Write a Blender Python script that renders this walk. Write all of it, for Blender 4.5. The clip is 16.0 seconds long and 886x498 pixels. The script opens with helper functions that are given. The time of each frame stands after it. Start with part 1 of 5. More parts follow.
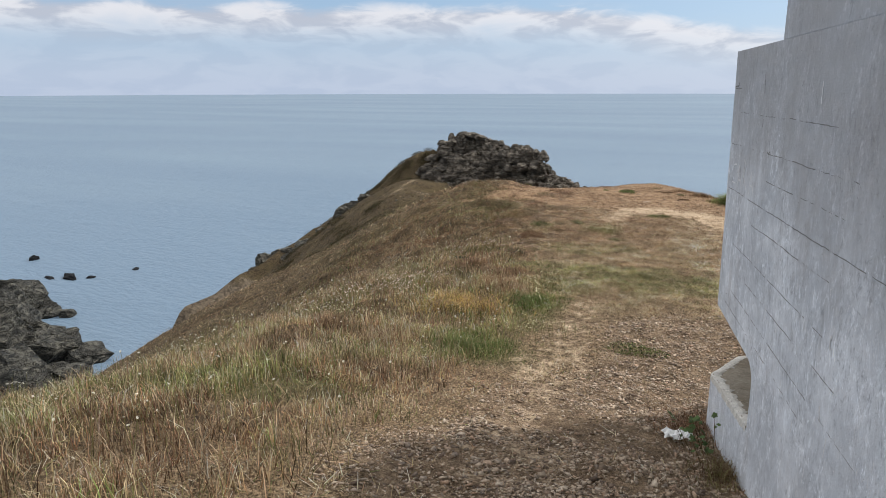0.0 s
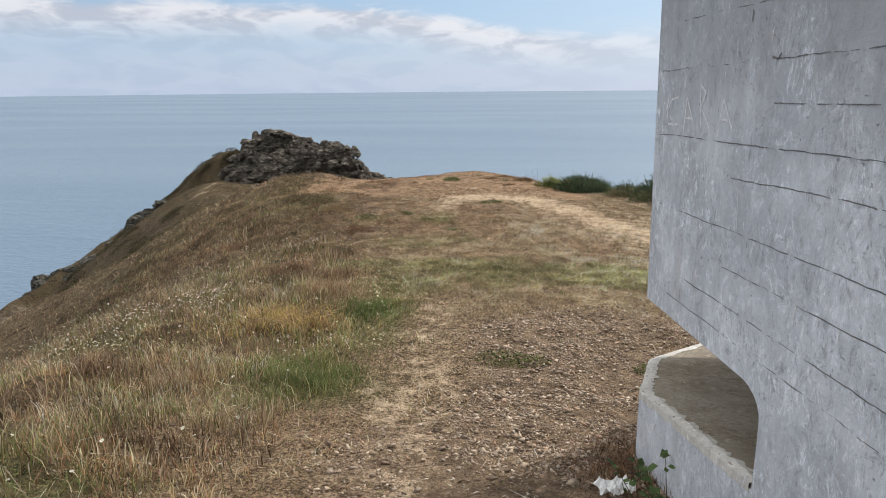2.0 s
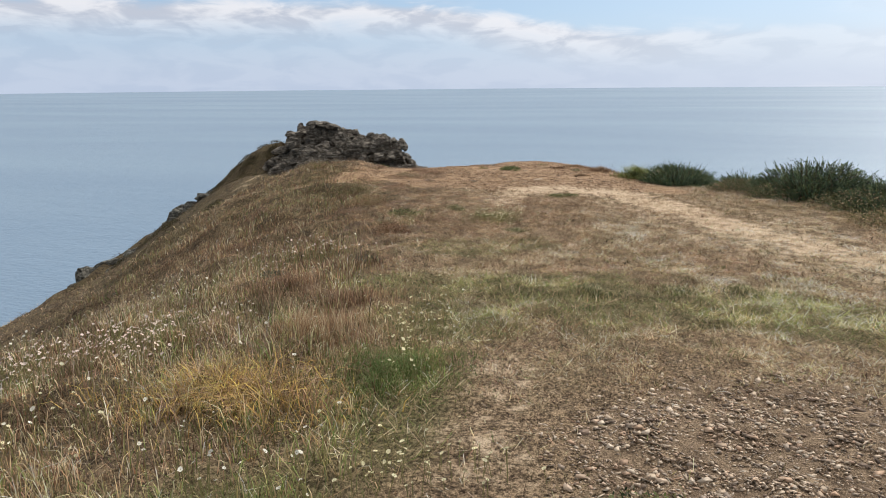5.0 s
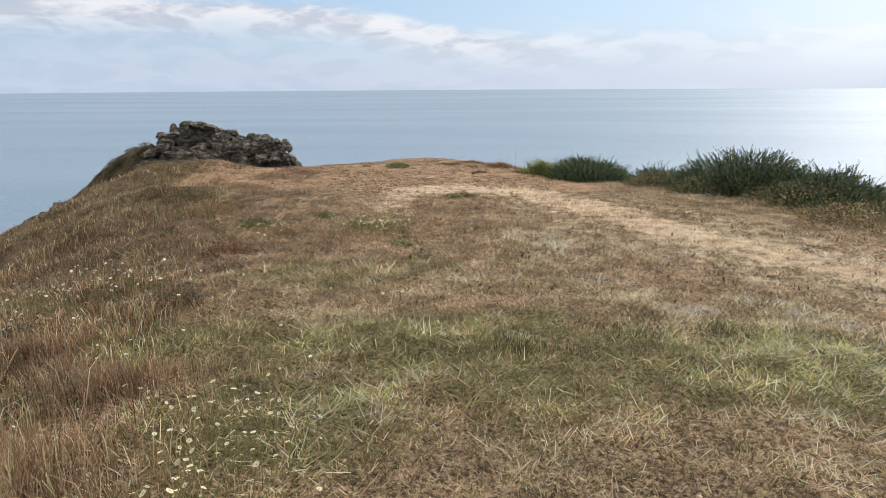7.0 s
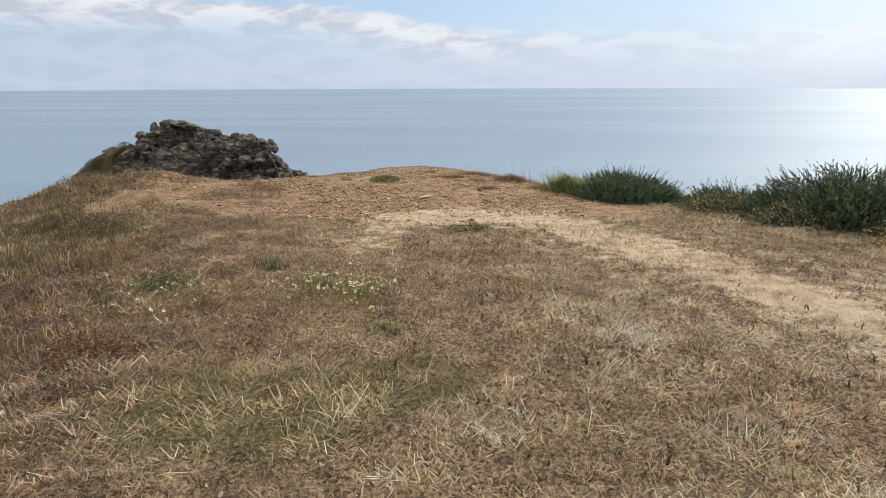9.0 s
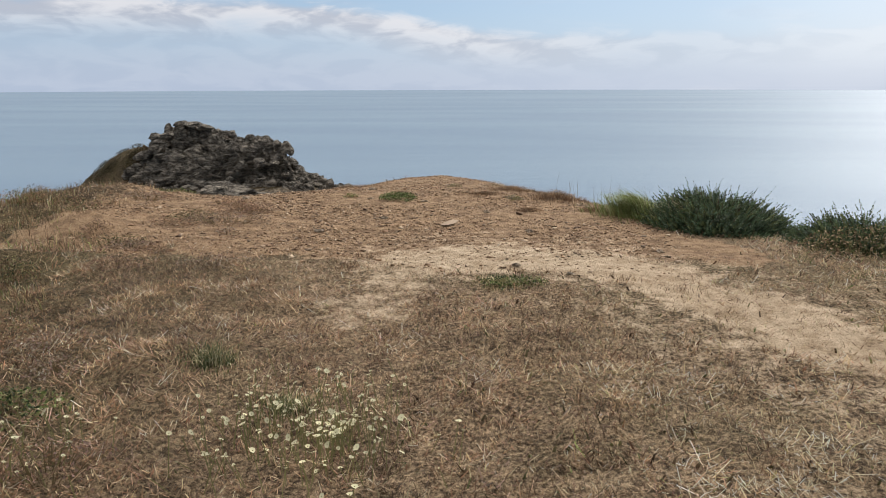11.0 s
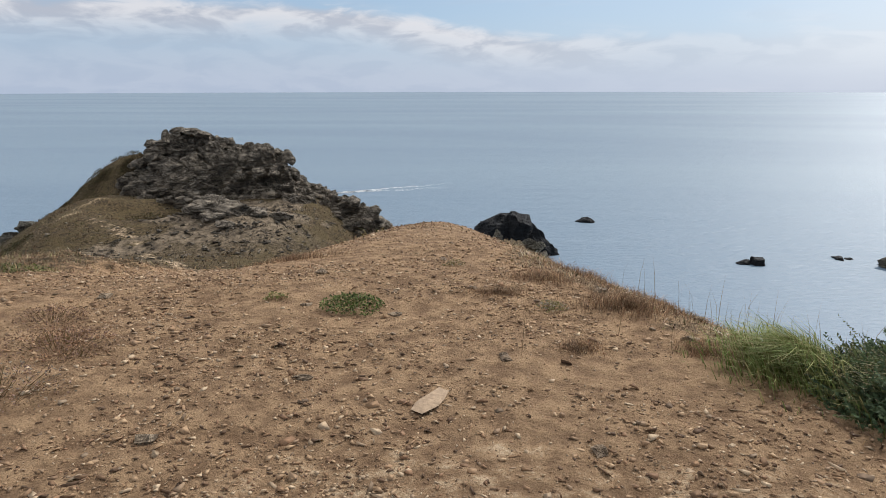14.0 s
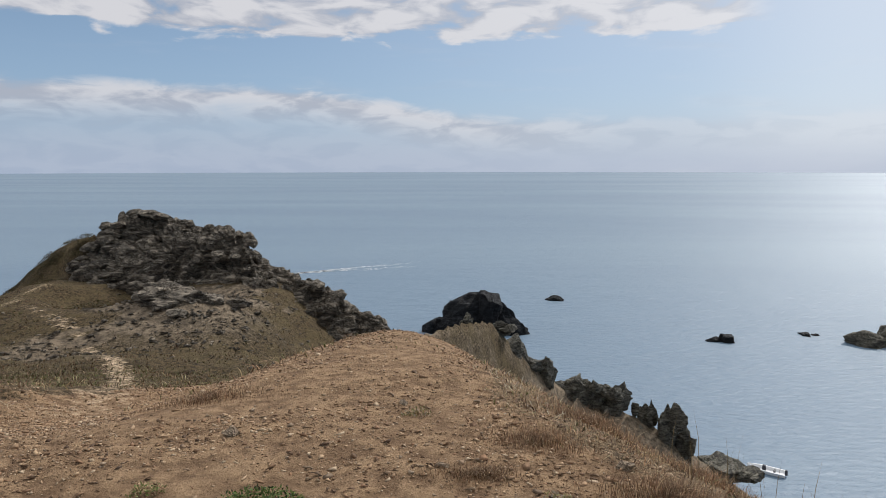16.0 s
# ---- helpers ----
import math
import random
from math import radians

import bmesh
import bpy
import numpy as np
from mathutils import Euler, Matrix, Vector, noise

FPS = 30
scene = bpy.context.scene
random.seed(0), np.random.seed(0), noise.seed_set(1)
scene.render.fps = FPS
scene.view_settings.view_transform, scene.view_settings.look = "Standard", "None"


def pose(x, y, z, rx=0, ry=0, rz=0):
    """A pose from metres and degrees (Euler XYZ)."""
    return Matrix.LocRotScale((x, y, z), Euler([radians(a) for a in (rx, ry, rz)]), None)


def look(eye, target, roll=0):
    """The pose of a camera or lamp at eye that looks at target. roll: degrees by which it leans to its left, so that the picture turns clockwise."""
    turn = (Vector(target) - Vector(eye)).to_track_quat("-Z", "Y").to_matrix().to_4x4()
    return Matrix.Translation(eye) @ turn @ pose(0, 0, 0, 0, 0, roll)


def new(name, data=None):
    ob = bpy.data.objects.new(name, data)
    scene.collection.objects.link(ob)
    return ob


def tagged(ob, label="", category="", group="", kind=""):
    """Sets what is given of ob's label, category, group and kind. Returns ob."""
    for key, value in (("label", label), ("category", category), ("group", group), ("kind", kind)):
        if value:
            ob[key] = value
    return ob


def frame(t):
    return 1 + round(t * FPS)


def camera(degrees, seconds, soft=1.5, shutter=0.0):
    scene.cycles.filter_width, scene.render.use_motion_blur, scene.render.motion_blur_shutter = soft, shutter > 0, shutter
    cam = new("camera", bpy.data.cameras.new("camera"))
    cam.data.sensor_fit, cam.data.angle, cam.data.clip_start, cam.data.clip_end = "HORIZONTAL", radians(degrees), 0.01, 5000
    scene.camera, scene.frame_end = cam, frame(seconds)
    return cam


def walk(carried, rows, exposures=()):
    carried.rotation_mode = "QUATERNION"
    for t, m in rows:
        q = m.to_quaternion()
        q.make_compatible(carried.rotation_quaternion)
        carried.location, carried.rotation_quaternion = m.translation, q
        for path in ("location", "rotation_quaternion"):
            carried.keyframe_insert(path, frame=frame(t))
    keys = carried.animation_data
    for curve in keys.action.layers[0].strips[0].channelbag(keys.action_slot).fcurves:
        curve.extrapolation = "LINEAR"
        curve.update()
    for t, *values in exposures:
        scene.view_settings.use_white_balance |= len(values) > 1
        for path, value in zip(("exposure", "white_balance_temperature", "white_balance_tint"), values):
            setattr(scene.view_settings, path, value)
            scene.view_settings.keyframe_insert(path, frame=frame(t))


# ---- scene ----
cam = camera(66.98, 16.0, soft=0.9)
PATH = [
    (0.0, pose(0.000, 0.000, 3.135, 76.48, 0.13, 24.72)),
    (0.5, pose(-0.260, 0.346, 3.006, 76.58, 0.09, 21.08)),
    (1.0, pose(-0.450, 0.722, 2.894, 76.49, 0.29, 13.73)),
    (1.5, pose(-0.641, 1.212, 2.779, 76.21, 0.40, 11.40)),
    (2.0, pose(-0.762, 1.674, 2.663, 76.32, 0.48, 8.49)),
    (2.5, pose(-0.896, 2.234, 2.551, 76.09, 0.41, 7.64)),
    (3.0, pose(-1.047, 2.608, 2.439, 76.10, 0.36, 8.23)),
    (3.5, pose(-1.157, 3.234, 2.345, 76.02, 0.49, 12.88)),
    (3.7, pose(-1.214, 3.468, 2.294, 76.17, 0.45, 13.33)),
    (5.8, pose(-1.529, 5.669, 1.820, 76.08, 0.56, 10.65)),
    (6.0, pose(-1.551, 5.885, 1.753, 76.28, 0.50, 8.93)),
    (6.5, pose(-1.535, 6.516, 1.662, 76.23, 0.55, 4.84)),
    (7.0, pose(-1.603, 7.165, 1.653, 76.17, 0.34, 3.53)),
    (7.5, pose(-1.673, 7.823, 1.613, 76.00, 0.27, 3.20)),
    (8.0, pose(-1.724, 8.566, 1.617, 75.78, 0.20, 2.97)),
    (8.5, pose(-1.787, 9.212, 1.588, 76.04, 0.16, 2.84)),
    (9.0, pose(-1.861, 9.904, 1.573, 76.07, 0.16, 2.93)),
    (9.2, pose(-1.935, 10.171, 1.561, 76.01, 0.10, 2.93)),
    (11.3, pose(-2.088, 12.541, 1.476, 76.22, 0.25, 4.80)),
    (11.5, pose(-2.082, 12.806, 1.510, 76.25, 0.33, 4.78)),
    (12.0, pose(-2.090, 13.466, 1.562, 76.33, 0.13, 4.64)),
    (12.5, pose(-2.053, 14.133, 1.560, 76.31, 0.27, 4.50)),
    (13.0, pose(-2.111, 14.789, 1.557, 76.30, 0.15, 4.47)),
    (13.5, pose(-2.134, 15.423, 1.569, 76.40, 0.12, 4.46)),
    (14.0, pose(-2.186, 16.110, 1.663, 76.34, 0.10, 5.94)),
    (14.5, pose(-2.214, 16.685, 1.734, 76.60, 0.12, 6.89)),
    (15.0, pose(-2.215, 17.127, 1.801, 77.74, 0.00, 6.75)),
    (15.5, pose(-2.280, 17.448, 1.800, 80.91, -0.18, 6.25)),
    (16.0, pose(-2.284, 17.832, 1.741, 82.99, 0.07, 3.28)),
]
walk(cam, PATH, exposures=((0.0, 0.02, 6200, 10), (3.7, 0.08, 6250, 10), (5.8, 0.12, 6250, 10), (7.0, 0.15, 6300, 10), (9.2, 0.10, 6300, 10), (11.3, -0.06, 6250, 10), (14.5, -0.10, 6200, 10), (15.5, -0.18, 6150, 10), (16.0, -0.30, 6150, 10)))


# ---- node helpers ----
def put(nt, sock, v):
    if isinstance(v, bpy.types.NodeSocket):
        nt.links.new(v, sock)
    else:
        sock.default_value = v


def fm(nt, op, a, b=0.0, c=0.0, clamp=False):
    k = nt.nodes.new("ShaderNodeMath")
    k.operation, k.use_clamp = op, clamp
    put(nt, k.inputs[0], a), put(nt, k.inputs[1], b), put(nt, k.inputs[2], c)
    return k.outputs[0]


def ramp_f(nt, v, lo, hi, a=0.0, b=1.0):
    k = nt.nodes.new("ShaderNodeMapRange")
    k.interpolation_type = "SMOOTHSTEP"
    for i, w in enumerate((v, lo, hi, a, b)):
        put(nt, k.inputs[i], w)
    return k.outputs[0]


def mapped(nt, vec, scale=(1, 1, 1), rot=(0, 0, 0)):
    k = nt.nodes.new("ShaderNodeMapping")
    put(nt, k.inputs["Vector"], vec)
    k.inputs["Scale"].default_value, k.inputs["Rotation"].default_value = scale, rot
    return k.outputs[0]


def tnoise(nt, vec, scale, detail=4.0, rough=0.55, dist=0.0):
    k = nt.nodes.new("ShaderNodeTexNoise")
    put(nt, k.inputs["Vector"], vec)
    k.inputs["Scale"].default_value, k.inputs["Detail"].default_value = scale, detail
    k.inputs["Roughness"].default_value, k.inputs["Distortion"].default_value = rough, dist
    return k.outputs[0]


def tvoro(nt, vec, scale, feature="F1"):
    k = nt.nodes.new("ShaderNodeTexVoronoi")
    k.feature = feature
    put(nt, k.inputs["Vector"], vec)
    k.inputs["Scale"].default_value = scale
    return k


def mixc(nt, f, a, b, how="MIX"):
    k = nt.nodes.new("ShaderNodeMix")
    k.data_type, k.blend_type = "RGBA", how
    for i, w in ((0, f), (6, a), (7, b)):
        if i > 0 and not isinstance(w, bpy.types.NodeSocket):
            w = (*w, 1.0) if len(w) == 3 else w
        put(nt, k.inputs[i], w)
    return k.outputs[2]


def attribute(nt, name):
    k = nt.nodes.new("ShaderNodeAttribute")
    k.attribute_name = name
    return k


def bumped(nt, height, strength, distance, normal=None):
    k = nt.nodes.new("ShaderNodeBump")
    put(nt, k.inputs["Height"], height)
    k.inputs["Strength"].default_value, k.inputs["Distance"].default_value = strength, distance
    if normal is not None:
        nt.links.new(normal, k.inputs["Normal"])
    return k.outputs[0]


def where(nt):
    return nt.nodes.new("ShaderNodeNewGeometry").outputs["Position"]


def material(name, rough=0.9, spec=0.3):
    m = bpy.data.materials.new(name)
    m.use_nodes = True
    b = m.node_tree.nodes["Principled BSDF"]
    b.inputs["Roughness"].default_value, b.inputs["Specular IOR Level"].default_value = rough, spec
    return m, m.node_tree, b


# ---- sky and sun ----
SUN_AZ, SUN_EL = radians(37), radians(38)
SUN_WAY = Vector((math.sin(SUN_AZ) * math.cos(SUN_EL), math.cos(SUN_AZ) * math.cos(SUN_EL), math.sin(SUN_EL)))


def build_sky():
    w = bpy.data.worlds.new("sky")
    scene.world = w
    w.use_nodes = True
    nt = w.node_tree
    bg = nt.nodes["Background"]
    sky = nt.nodes.new("ShaderNodeTexSky")
    sky.sky_type, sky.sun_disc = "NISHITA", False
    sky.sun_elevation, sky.sun_rotation = SUN_EL, SUN_AZ
    sky.altitude, sky.air_density, sky.dust_density, sky.ozone_density = 40, 1.0, 0.4, 2.0
    way = nt.nodes.new("ShaderNodeTexCoord").outputs["Generated"]
    sep = nt.nodes.new("ShaderNodeSeparateXYZ")
    nt.links.new(way, sep.inputs[0])
    x, y, z = sep.outputs
    az = fm(nt, "ARCTAN2", x, y)
    comb = nt.nodes.new("ShaderNodeCombineXYZ")
    put(nt, comb.inputs[0], fm(nt, "MULTIPLY", az, 2.4)), put(nt, comb.inputs[1], fm(nt, "MULTIPLY", z, 12.0))
    flat = comb.outputs[0]
    n1 = tnoise(nt, flat, 1.5, 4, 0.5, 0.3)
    n2 = tnoise(nt, mapped(nt, flat, (1.0, 1.3, 1), (0, 0, 0.12)), 2.2, 4, 0.5, 0.3)
    puff = tnoise(nt, mapped(nt, flat, (2.0, 1.25, 1)), 2.6, 6, 0.52, 0.4)
    # the long low bank of cloud: a billowing crest over grey haze, sinking to one side
    crest = fm(nt, "SUBTRACT", 0.113, ramp_f(nt, az, -0.30, 0.06, 0.0, 0.042))
    crest = fm(nt, "ADD", crest, fm(nt, "MULTIPLY", fm(nt, "SUBTRACT", puff, 0.5), 0.04))
    below = fm(nt, "SUBTRACT", crest, z)
    bank = fm(nt, "MULTIPLY", ramp_f(nt, below, -0.004, 0.014), ramp_f(nt, below, 0.062, 0.014, 0.15, 1.0))
    bank = fm(nt, "MULTIPLY", bank, ramp_f(nt, az, 0.30, -0.15, 0.3, 0.9))
    # the broken sheet of cloud higher up
    high = fm(nt, "ADD", z, fm(nt, "MULTIPLY", fm(nt, "SUBTRACT", fm(nt, "ADD", n2, puff), 1.0), 0.075))
    over = fm(nt, "MULTIPLY", ramp_f(nt, high, 0.178, 0.192), ramp_f(nt, puff, 0.30, 0.46, 0.25, 1.0))
    over = fm(nt, "MULTIPLY", over, ramp_f(nt, az, 0.40, 0.33))
    veil = fm(nt, "MULTIPLY", ramp_f(nt, n2, 0.50, 0.8), 0.22)
    cloud = fm(nt, "MAXIMUM", fm(nt, "MAXIMUM", bank, over), veil)
    haze = ramp_f(nt, z, 0.10, 0.0, 0.0, 0.75)
    dot = nt.nodes.new("ShaderNodeVectorMath")
    dot.operation = "DOT_PRODUCT"
    nt.links.new(way, dot.inputs[0])
    dot.inputs[1].default_value = SUN_WAY
    near_sun = fm(nt, "MAXIMUM", dot.outputs["Value"], 0.0)
    glow = fm(nt, "POWER", near_sun, 4.5)
    col = mixc(nt, ramp_f(nt, z, 0.4, 0.06, 0.0, 0.6), sky.outputs[0], (4.95, 6.95, 9.6))
    col = mixc(nt, haze, col, (5.9, 6.75, 8.4))
    shade = mixc(nt, ramp_f(nt, puff, 0.40, 0.58), (6.3, 6.5, 7.2), (9.9, 9.6, 9.6))
    col = mixc(nt, cloud, col, shade)
    # bright broken cloud added overhead, unseen above the view, to raise the fill light
    top = fm(nt, "MULTIPLY", ramp_f(nt, z, 0.24, 0.5), ramp_f(nt, n2, 0.3, 0.6, 0.45, 0.95))
    col = mixc(nt, top, col, (12.6, 12.3, 12.0))
    col = mixc(nt, fm(nt, "MULTIPLY", glow, 0.52, clamp=True), col, (14.0, 14.0, 14.0))
    # whitening for the glare of cloud under the sun, low over the sea
    lit = fm(nt, "MULTIPLY", ramp_f(nt, az, 0.24, 0.52), ramp_f(nt, az, 1.1, 0.6))
    lit = fm(nt, "MULTIPLY", lit, ramp_f(nt, fm(nt, "ADD", z, fm(nt, "MULTIPLY", n1, 0.03)), 0.0, 0.06))
    col = mixc(nt, fm(nt, "MULTIPLY", lit, 0.27), col, (13.0, 12.9, 12.7))
    nt.links.new(col, bg.inputs["Color"])
    bg.inputs["Strength"].default_value = 0.084


def build_sun():
    lamp = bpy.data.lights.new("sun", "SUN")
    lamp.energy, lamp.angle, lamp.color = 3.3, radians(4), (1.0, 0.94, 0.86)
    new("sun", lamp).matrix_world = look(SUN_WAY * 300, (0, 0, 0))


build_sky()
build_sun()


# ---- materials ----
def tinted_ground():
    m, nt, b = material("turf and soil", 0.95, 0.15)
    p = where(nt)
    fine, mid, big = tnoise(nt, p, 38, 6, 0.7), tnoise(nt, p, 6.5, 5, 0.6), tnoise(nt, p, 0.9, 4, 0.6)
    thatch = fm(nt, "ADD", fm(nt, "MULTIPLY", mid, 0.35), fm(nt, "MULTIPLY", fine, 0.65))
    turf = mixc(nt, ramp_f(nt, thatch, 0.36, 0.62), (0.105, 0.074, 0.045), (0.40, 0.295, 0.185))
    turf = mixc(nt, ramp_f(nt, big, 0.48, 0.7, 0, 0.22), turf, (0.13, 0.115, 0.05))
    heath = mixc(nt, ramp_f(nt, mid, 0.36, 0.62), (0.035, 0.027, 0.016), (0.135, 0.10, 0.054))
    heath = mixc(nt, ramp_f(nt, big, 0.45, 0.62, 0, 0.7), heath, mixc(nt, thatch, (0.07, 0.058, 0.027), (0.175, 0.135, 0.07)))
    turf = mixc(nt, attribute(nt, "heath").outputs["Fac"], turf, heath)
    turf = mixc(nt, fm(nt, "MULTIPLY", attribute(nt, "green").outputs["Fac"], 0.6), turf, mixc(nt, mid, (0.05, 0.065, 0.02), (0.17, 0.17, 0.065)))
    fibre = tnoise(nt, p, 95, 4, 0.65, 1.6)
    gaps = fm(nt, "ADD", fm(nt, "MULTIPLY", fibre, 0.6), fm(nt, "MULTIPLY", fine, 0.4))
    turf = mixc(nt, 1.0, turf, mixc(nt, ramp_f(nt, gaps, 0.40, 0.60), (0.30, 0.27, 0.25), (1.45, 1.42, 1.38)), "MULTIPLY")
    sand = mixc(nt, ramp_f(nt, mid, 0.3, 0.75), (0.44, 0.315, 0.195), (0.72, 0.565, 0.39))
    sand = mixc(nt, ramp_f(nt, fine, 0.56, 0.7, 0, 0.3), sand, (0.17, 0.11, 0.066))
    soil = mixc(nt, ramp_f(nt, mid, 0.3, 0.7), (0.215, 0.133, 0.076), (0.46, 0.308, 0.178))
    soil = mixc(nt, ramp_f(nt, fine, 0.52, 0.72, 0, 0.45), soil, (0.11, 0.07, 0.042))
    stony = mixc(nt, ramp_f(nt, mid, 0.3, 0.7), (0.16, 0.112, 0.072), (0.37, 0.275, 0.18))
    stony = mixc(nt, 1.0, stony, mixc(nt, ramp_f(nt, gaps, 0.40, 0.60), (0.5, 0.47, 0.45), (1.35, 1.33, 1.3)), "MULTIPLY")
    rock = mixc(nt, ramp_f(nt, tnoise(nt, p, 2.2, 8, 0.75), 0.36, 0.64), (0.080, 0.063, 0.044), (0.27, 0.21, 0.145))
    wob = fm(nt, "MULTIPLY", fm(nt, "SUBTRACT", fm(nt, "ADD", mid, fine), 1.0), 0.8)
    col = turf
    for name, c in (("stony", stony), ("soil", soil), ("sand", sand), ("rock", rock)):
        f = fm(nt, "ADD", attribute(nt, name).outputs["Fac"], wob)
        col = mixc(nt, ramp_f(nt, f, 0.34, 0.66), col, c)
    nt.links.new(col, b.inputs["Base Color"])
    h = fm(nt, "ADD", fm(nt, "MULTIPLY", mid, 0.7), fm(nt, "ADD", fm(nt, "MULTIPLY", fine, 0.45), fm(nt, "MULTIPLY", fibre, 0.12)))
    nt.links.new(bumped(nt, h, 1.0, 0.09), b.inputs["Normal"])
    return m


def rock_material(name, dark, light, lichen, scale=1.0, wet=False):
    m, nt, b = material(name, 0.7 if wet else 0.88, 0.2 if wet else 0.25)
    p = where(nt)
    strata = tnoise(nt, mapped(nt, p, (0.5 * scale, 0.5 * scale, 2.2 * scale), (0.5, 0.25, 0)), 1.6, 9, 0.68, 0.4)
    grain = tnoise(nt, p, 9 * scale, 6, 0.7)
    vein = tnoise(nt, mapped(nt, p, (0.9 * scale, 0.9 * scale, 2.0 * scale), (0.45, 0.2, 0.3)), 1.1, 5, 0.6, 1.2)
    crack = fm(nt, "MULTIPLY", fm(nt, "ABSOLUTE", fm(nt, "SUBTRACT", vein, 0.5)), 1.6)
    col = mixc(nt, ramp_f(nt, strata, 0.3, 0.7), dark, light)
    col = mixc(nt, ramp_f(nt, grain, 0.52, 0.75, 0, 0.6), col, lichen)
    col = mixc(nt, ramp_f(nt, crack, 0.06, 0.0, 0, 0.75), col, (dark[0] * 0.4, dark[1] * 0.4, dark[2] * 0.4))
    nt.links.new(col, b.inputs["Base Color"])
    h = fm(nt, "ADD", fm(nt, "MULTIPLY", strata, 1.0), fm(nt, "ADD", fm(nt, "MULTIPLY", grain, 0.3), ramp_f(nt, crack, 0.0, 0.12)))
    nt.links.new(bumped(nt, h, 1.0, 0.35 / scale), b.inputs["Normal"])
    return m


def concrete_material(name, a, bcol, stain):
    m, nt, b = material(name, 0.92, 0.2)
    p = where(nt)
    cloudy, fine = tnoise(nt, p, 1.7, 6, 0.62), tnoise(nt, p, 60, 5, 0.7)
    mott = tnoise(nt, p, 9, 8, 0.75, 0.5)
    runs = tnoise(nt, mapped(nt, p, (3, 3, 0.8)), 1.3, 6, 0.6)
    grainy = tnoise(nt, mapped(nt, p, (0.5, 0.5, 5)), 5, 4, 0.6)
    col = mixc(nt, ramp_f(nt, cloudy, 0.3, 0.72), a, bcol)
    col = mixc(nt, ramp_f(nt, mott, 0.5, 0.72, 0, 0.55), col, (bcol[0] * 1.25, bcol[1] * 1.25, bcol[2] * 1.25))
    col = mixc(nt, ramp_f(nt, runs, 0.52, 0.75, 0, 0.4), col, stain)
    col = mixc(nt, ramp_f(nt, fine, 0.62, 0.8, 0, 0.5), col, (0.12, 0.12, 0.12))
    scuff = tnoise(nt, mapped(nt, p, (1, 1, 0.5)), 26, 7, 0.8, 1.2)
    patch = tnoise(nt, p, 2.6, 3, 0.5)
    col = mixc(nt, fm(nt, "MULTIPLY", ramp_f(nt, scuff, 0.54, 0.62), ramp_f(nt, patch, 0.42, 0.6, 0.15, 0.8)), col, (bcol[0] * 1.4, bcol[1] * 1.4, bcol[2] * 1.4))
    col = mixc(nt, fm(nt, "MULTIPLY", ramp_f(nt, scuff, 0.46, 0.38), ramp_f(nt, patch, 0.4, 0.6, 0.1, 0.6)), col, (a[0] * 0.5, a[1] * 0.5, a[2] * 0.52))
    salt = tnoise(nt, mapped(nt, p, (1, 1, 0.55)), 13, 9, 0.82, 0.8)
    lower = ramp_f(nt, tnoise(nt, p, 0.8, 3, 0.5), 0.35, 0.6, 0.35, 1.0)
    col = mixc(nt, fm(nt, "MULTIPLY", ramp_f(nt, salt, 0.53, 0.66), fm(nt, "MULTIPLY", lower, 0.8)), col, (bcol[0] * 1.32, bcol[1] * 1.32, bcol[2] * 1.32))
    col = mixc(nt, fm(nt, "MULTIPLY", ramp_f(nt, salt, 0.47, 0.36), fm(nt, "MULTIPLY", lower, 0.6)), col, (a[0] * 0.55, a[1] * 0.55, a[2] * 0.56))
    pit = tvoro(nt, p, 24).outputs["Distance"]
    col = mixc(nt, fm(nt, "MULTIPLY", ramp_f(nt, pit, 0.13, 0.06), ramp_f(nt, mott, 0.5, 0.6)), col, (0.07, 0.07, 0.07))
    dots = tnoise(nt, p, 58, 6, 0.75, 0.6)
    dense = ramp_f(nt, tnoise(nt, mapped(nt, p, (1, 1, 1.4)), 1.3, 4, 0.6), 0.40, 0.60, 0.05, 1.0)
    hole = fm(nt, "MULTIPLY", ramp_f(nt, dots, 0.40, 0.33), dense)
    col = mixc(nt, fm(nt, "MULTIPLY", hole, 0.5), col, (a[0] * 0.38, a[1] * 0.38, a[2] * 0.40))
    # rain stains that hang down from the top of the wall
    sep = nt.nodes.new("ShaderNodeSeparateXYZ")
    nt.links.new(p, sep.inputs[0])
    hung = fm(nt, "MULTIPLY", ramp_f(nt, fm(nt, "ADD", sep.outputs[2], fm(nt, "MULTIPLY", runs, 1.6)), 2.7, 3.9), ramp_f(nt, cloudy, 0.3, 0.6, 0.4, 0.75))
    col = mixc(nt, hung, col, (stain[0] * 0.72, stain[1] * 0.75, stain[2] * 0.80))
    nt.links.new(col, b.inputs["Base Color"])
    h = fm(nt, "ADD", fm(nt, "MULTIPLY", mott, 0.6), fm(nt, "ADD", fm(nt, "MULTIPLY", fine, 0.35), fm(nt, "MULTIPLY", grainy, 0.08)))
    h = fm(nt, "SUBTRACT", h, fm(nt, "MULTIPLY", hole, 0.5))
    nt.links.new(bumped(nt, h, 0.85, 0.016), b.inputs["Normal"])
    return m


def plain(name, c, rough=0.8, spec=0.25, var=0.3, scale=20, bump=0.0):
    m, nt, b = material(name, rough, spec)
    f = tnoise(nt, where(nt), scale, 5, 0.6)
    lo, hi = [v * (1 - var) for v in c], [min(v * (1 + var), 0.9) for v in c]
    nt.links.new(mixc(nt, ramp_f(nt, f, 0.3, 0.7), lo, hi), b.inputs["Base Color"])
    if bump:
        nt.links.new(bumped(nt, f, 0.7, bump), b.inputs["Normal"])
    return m


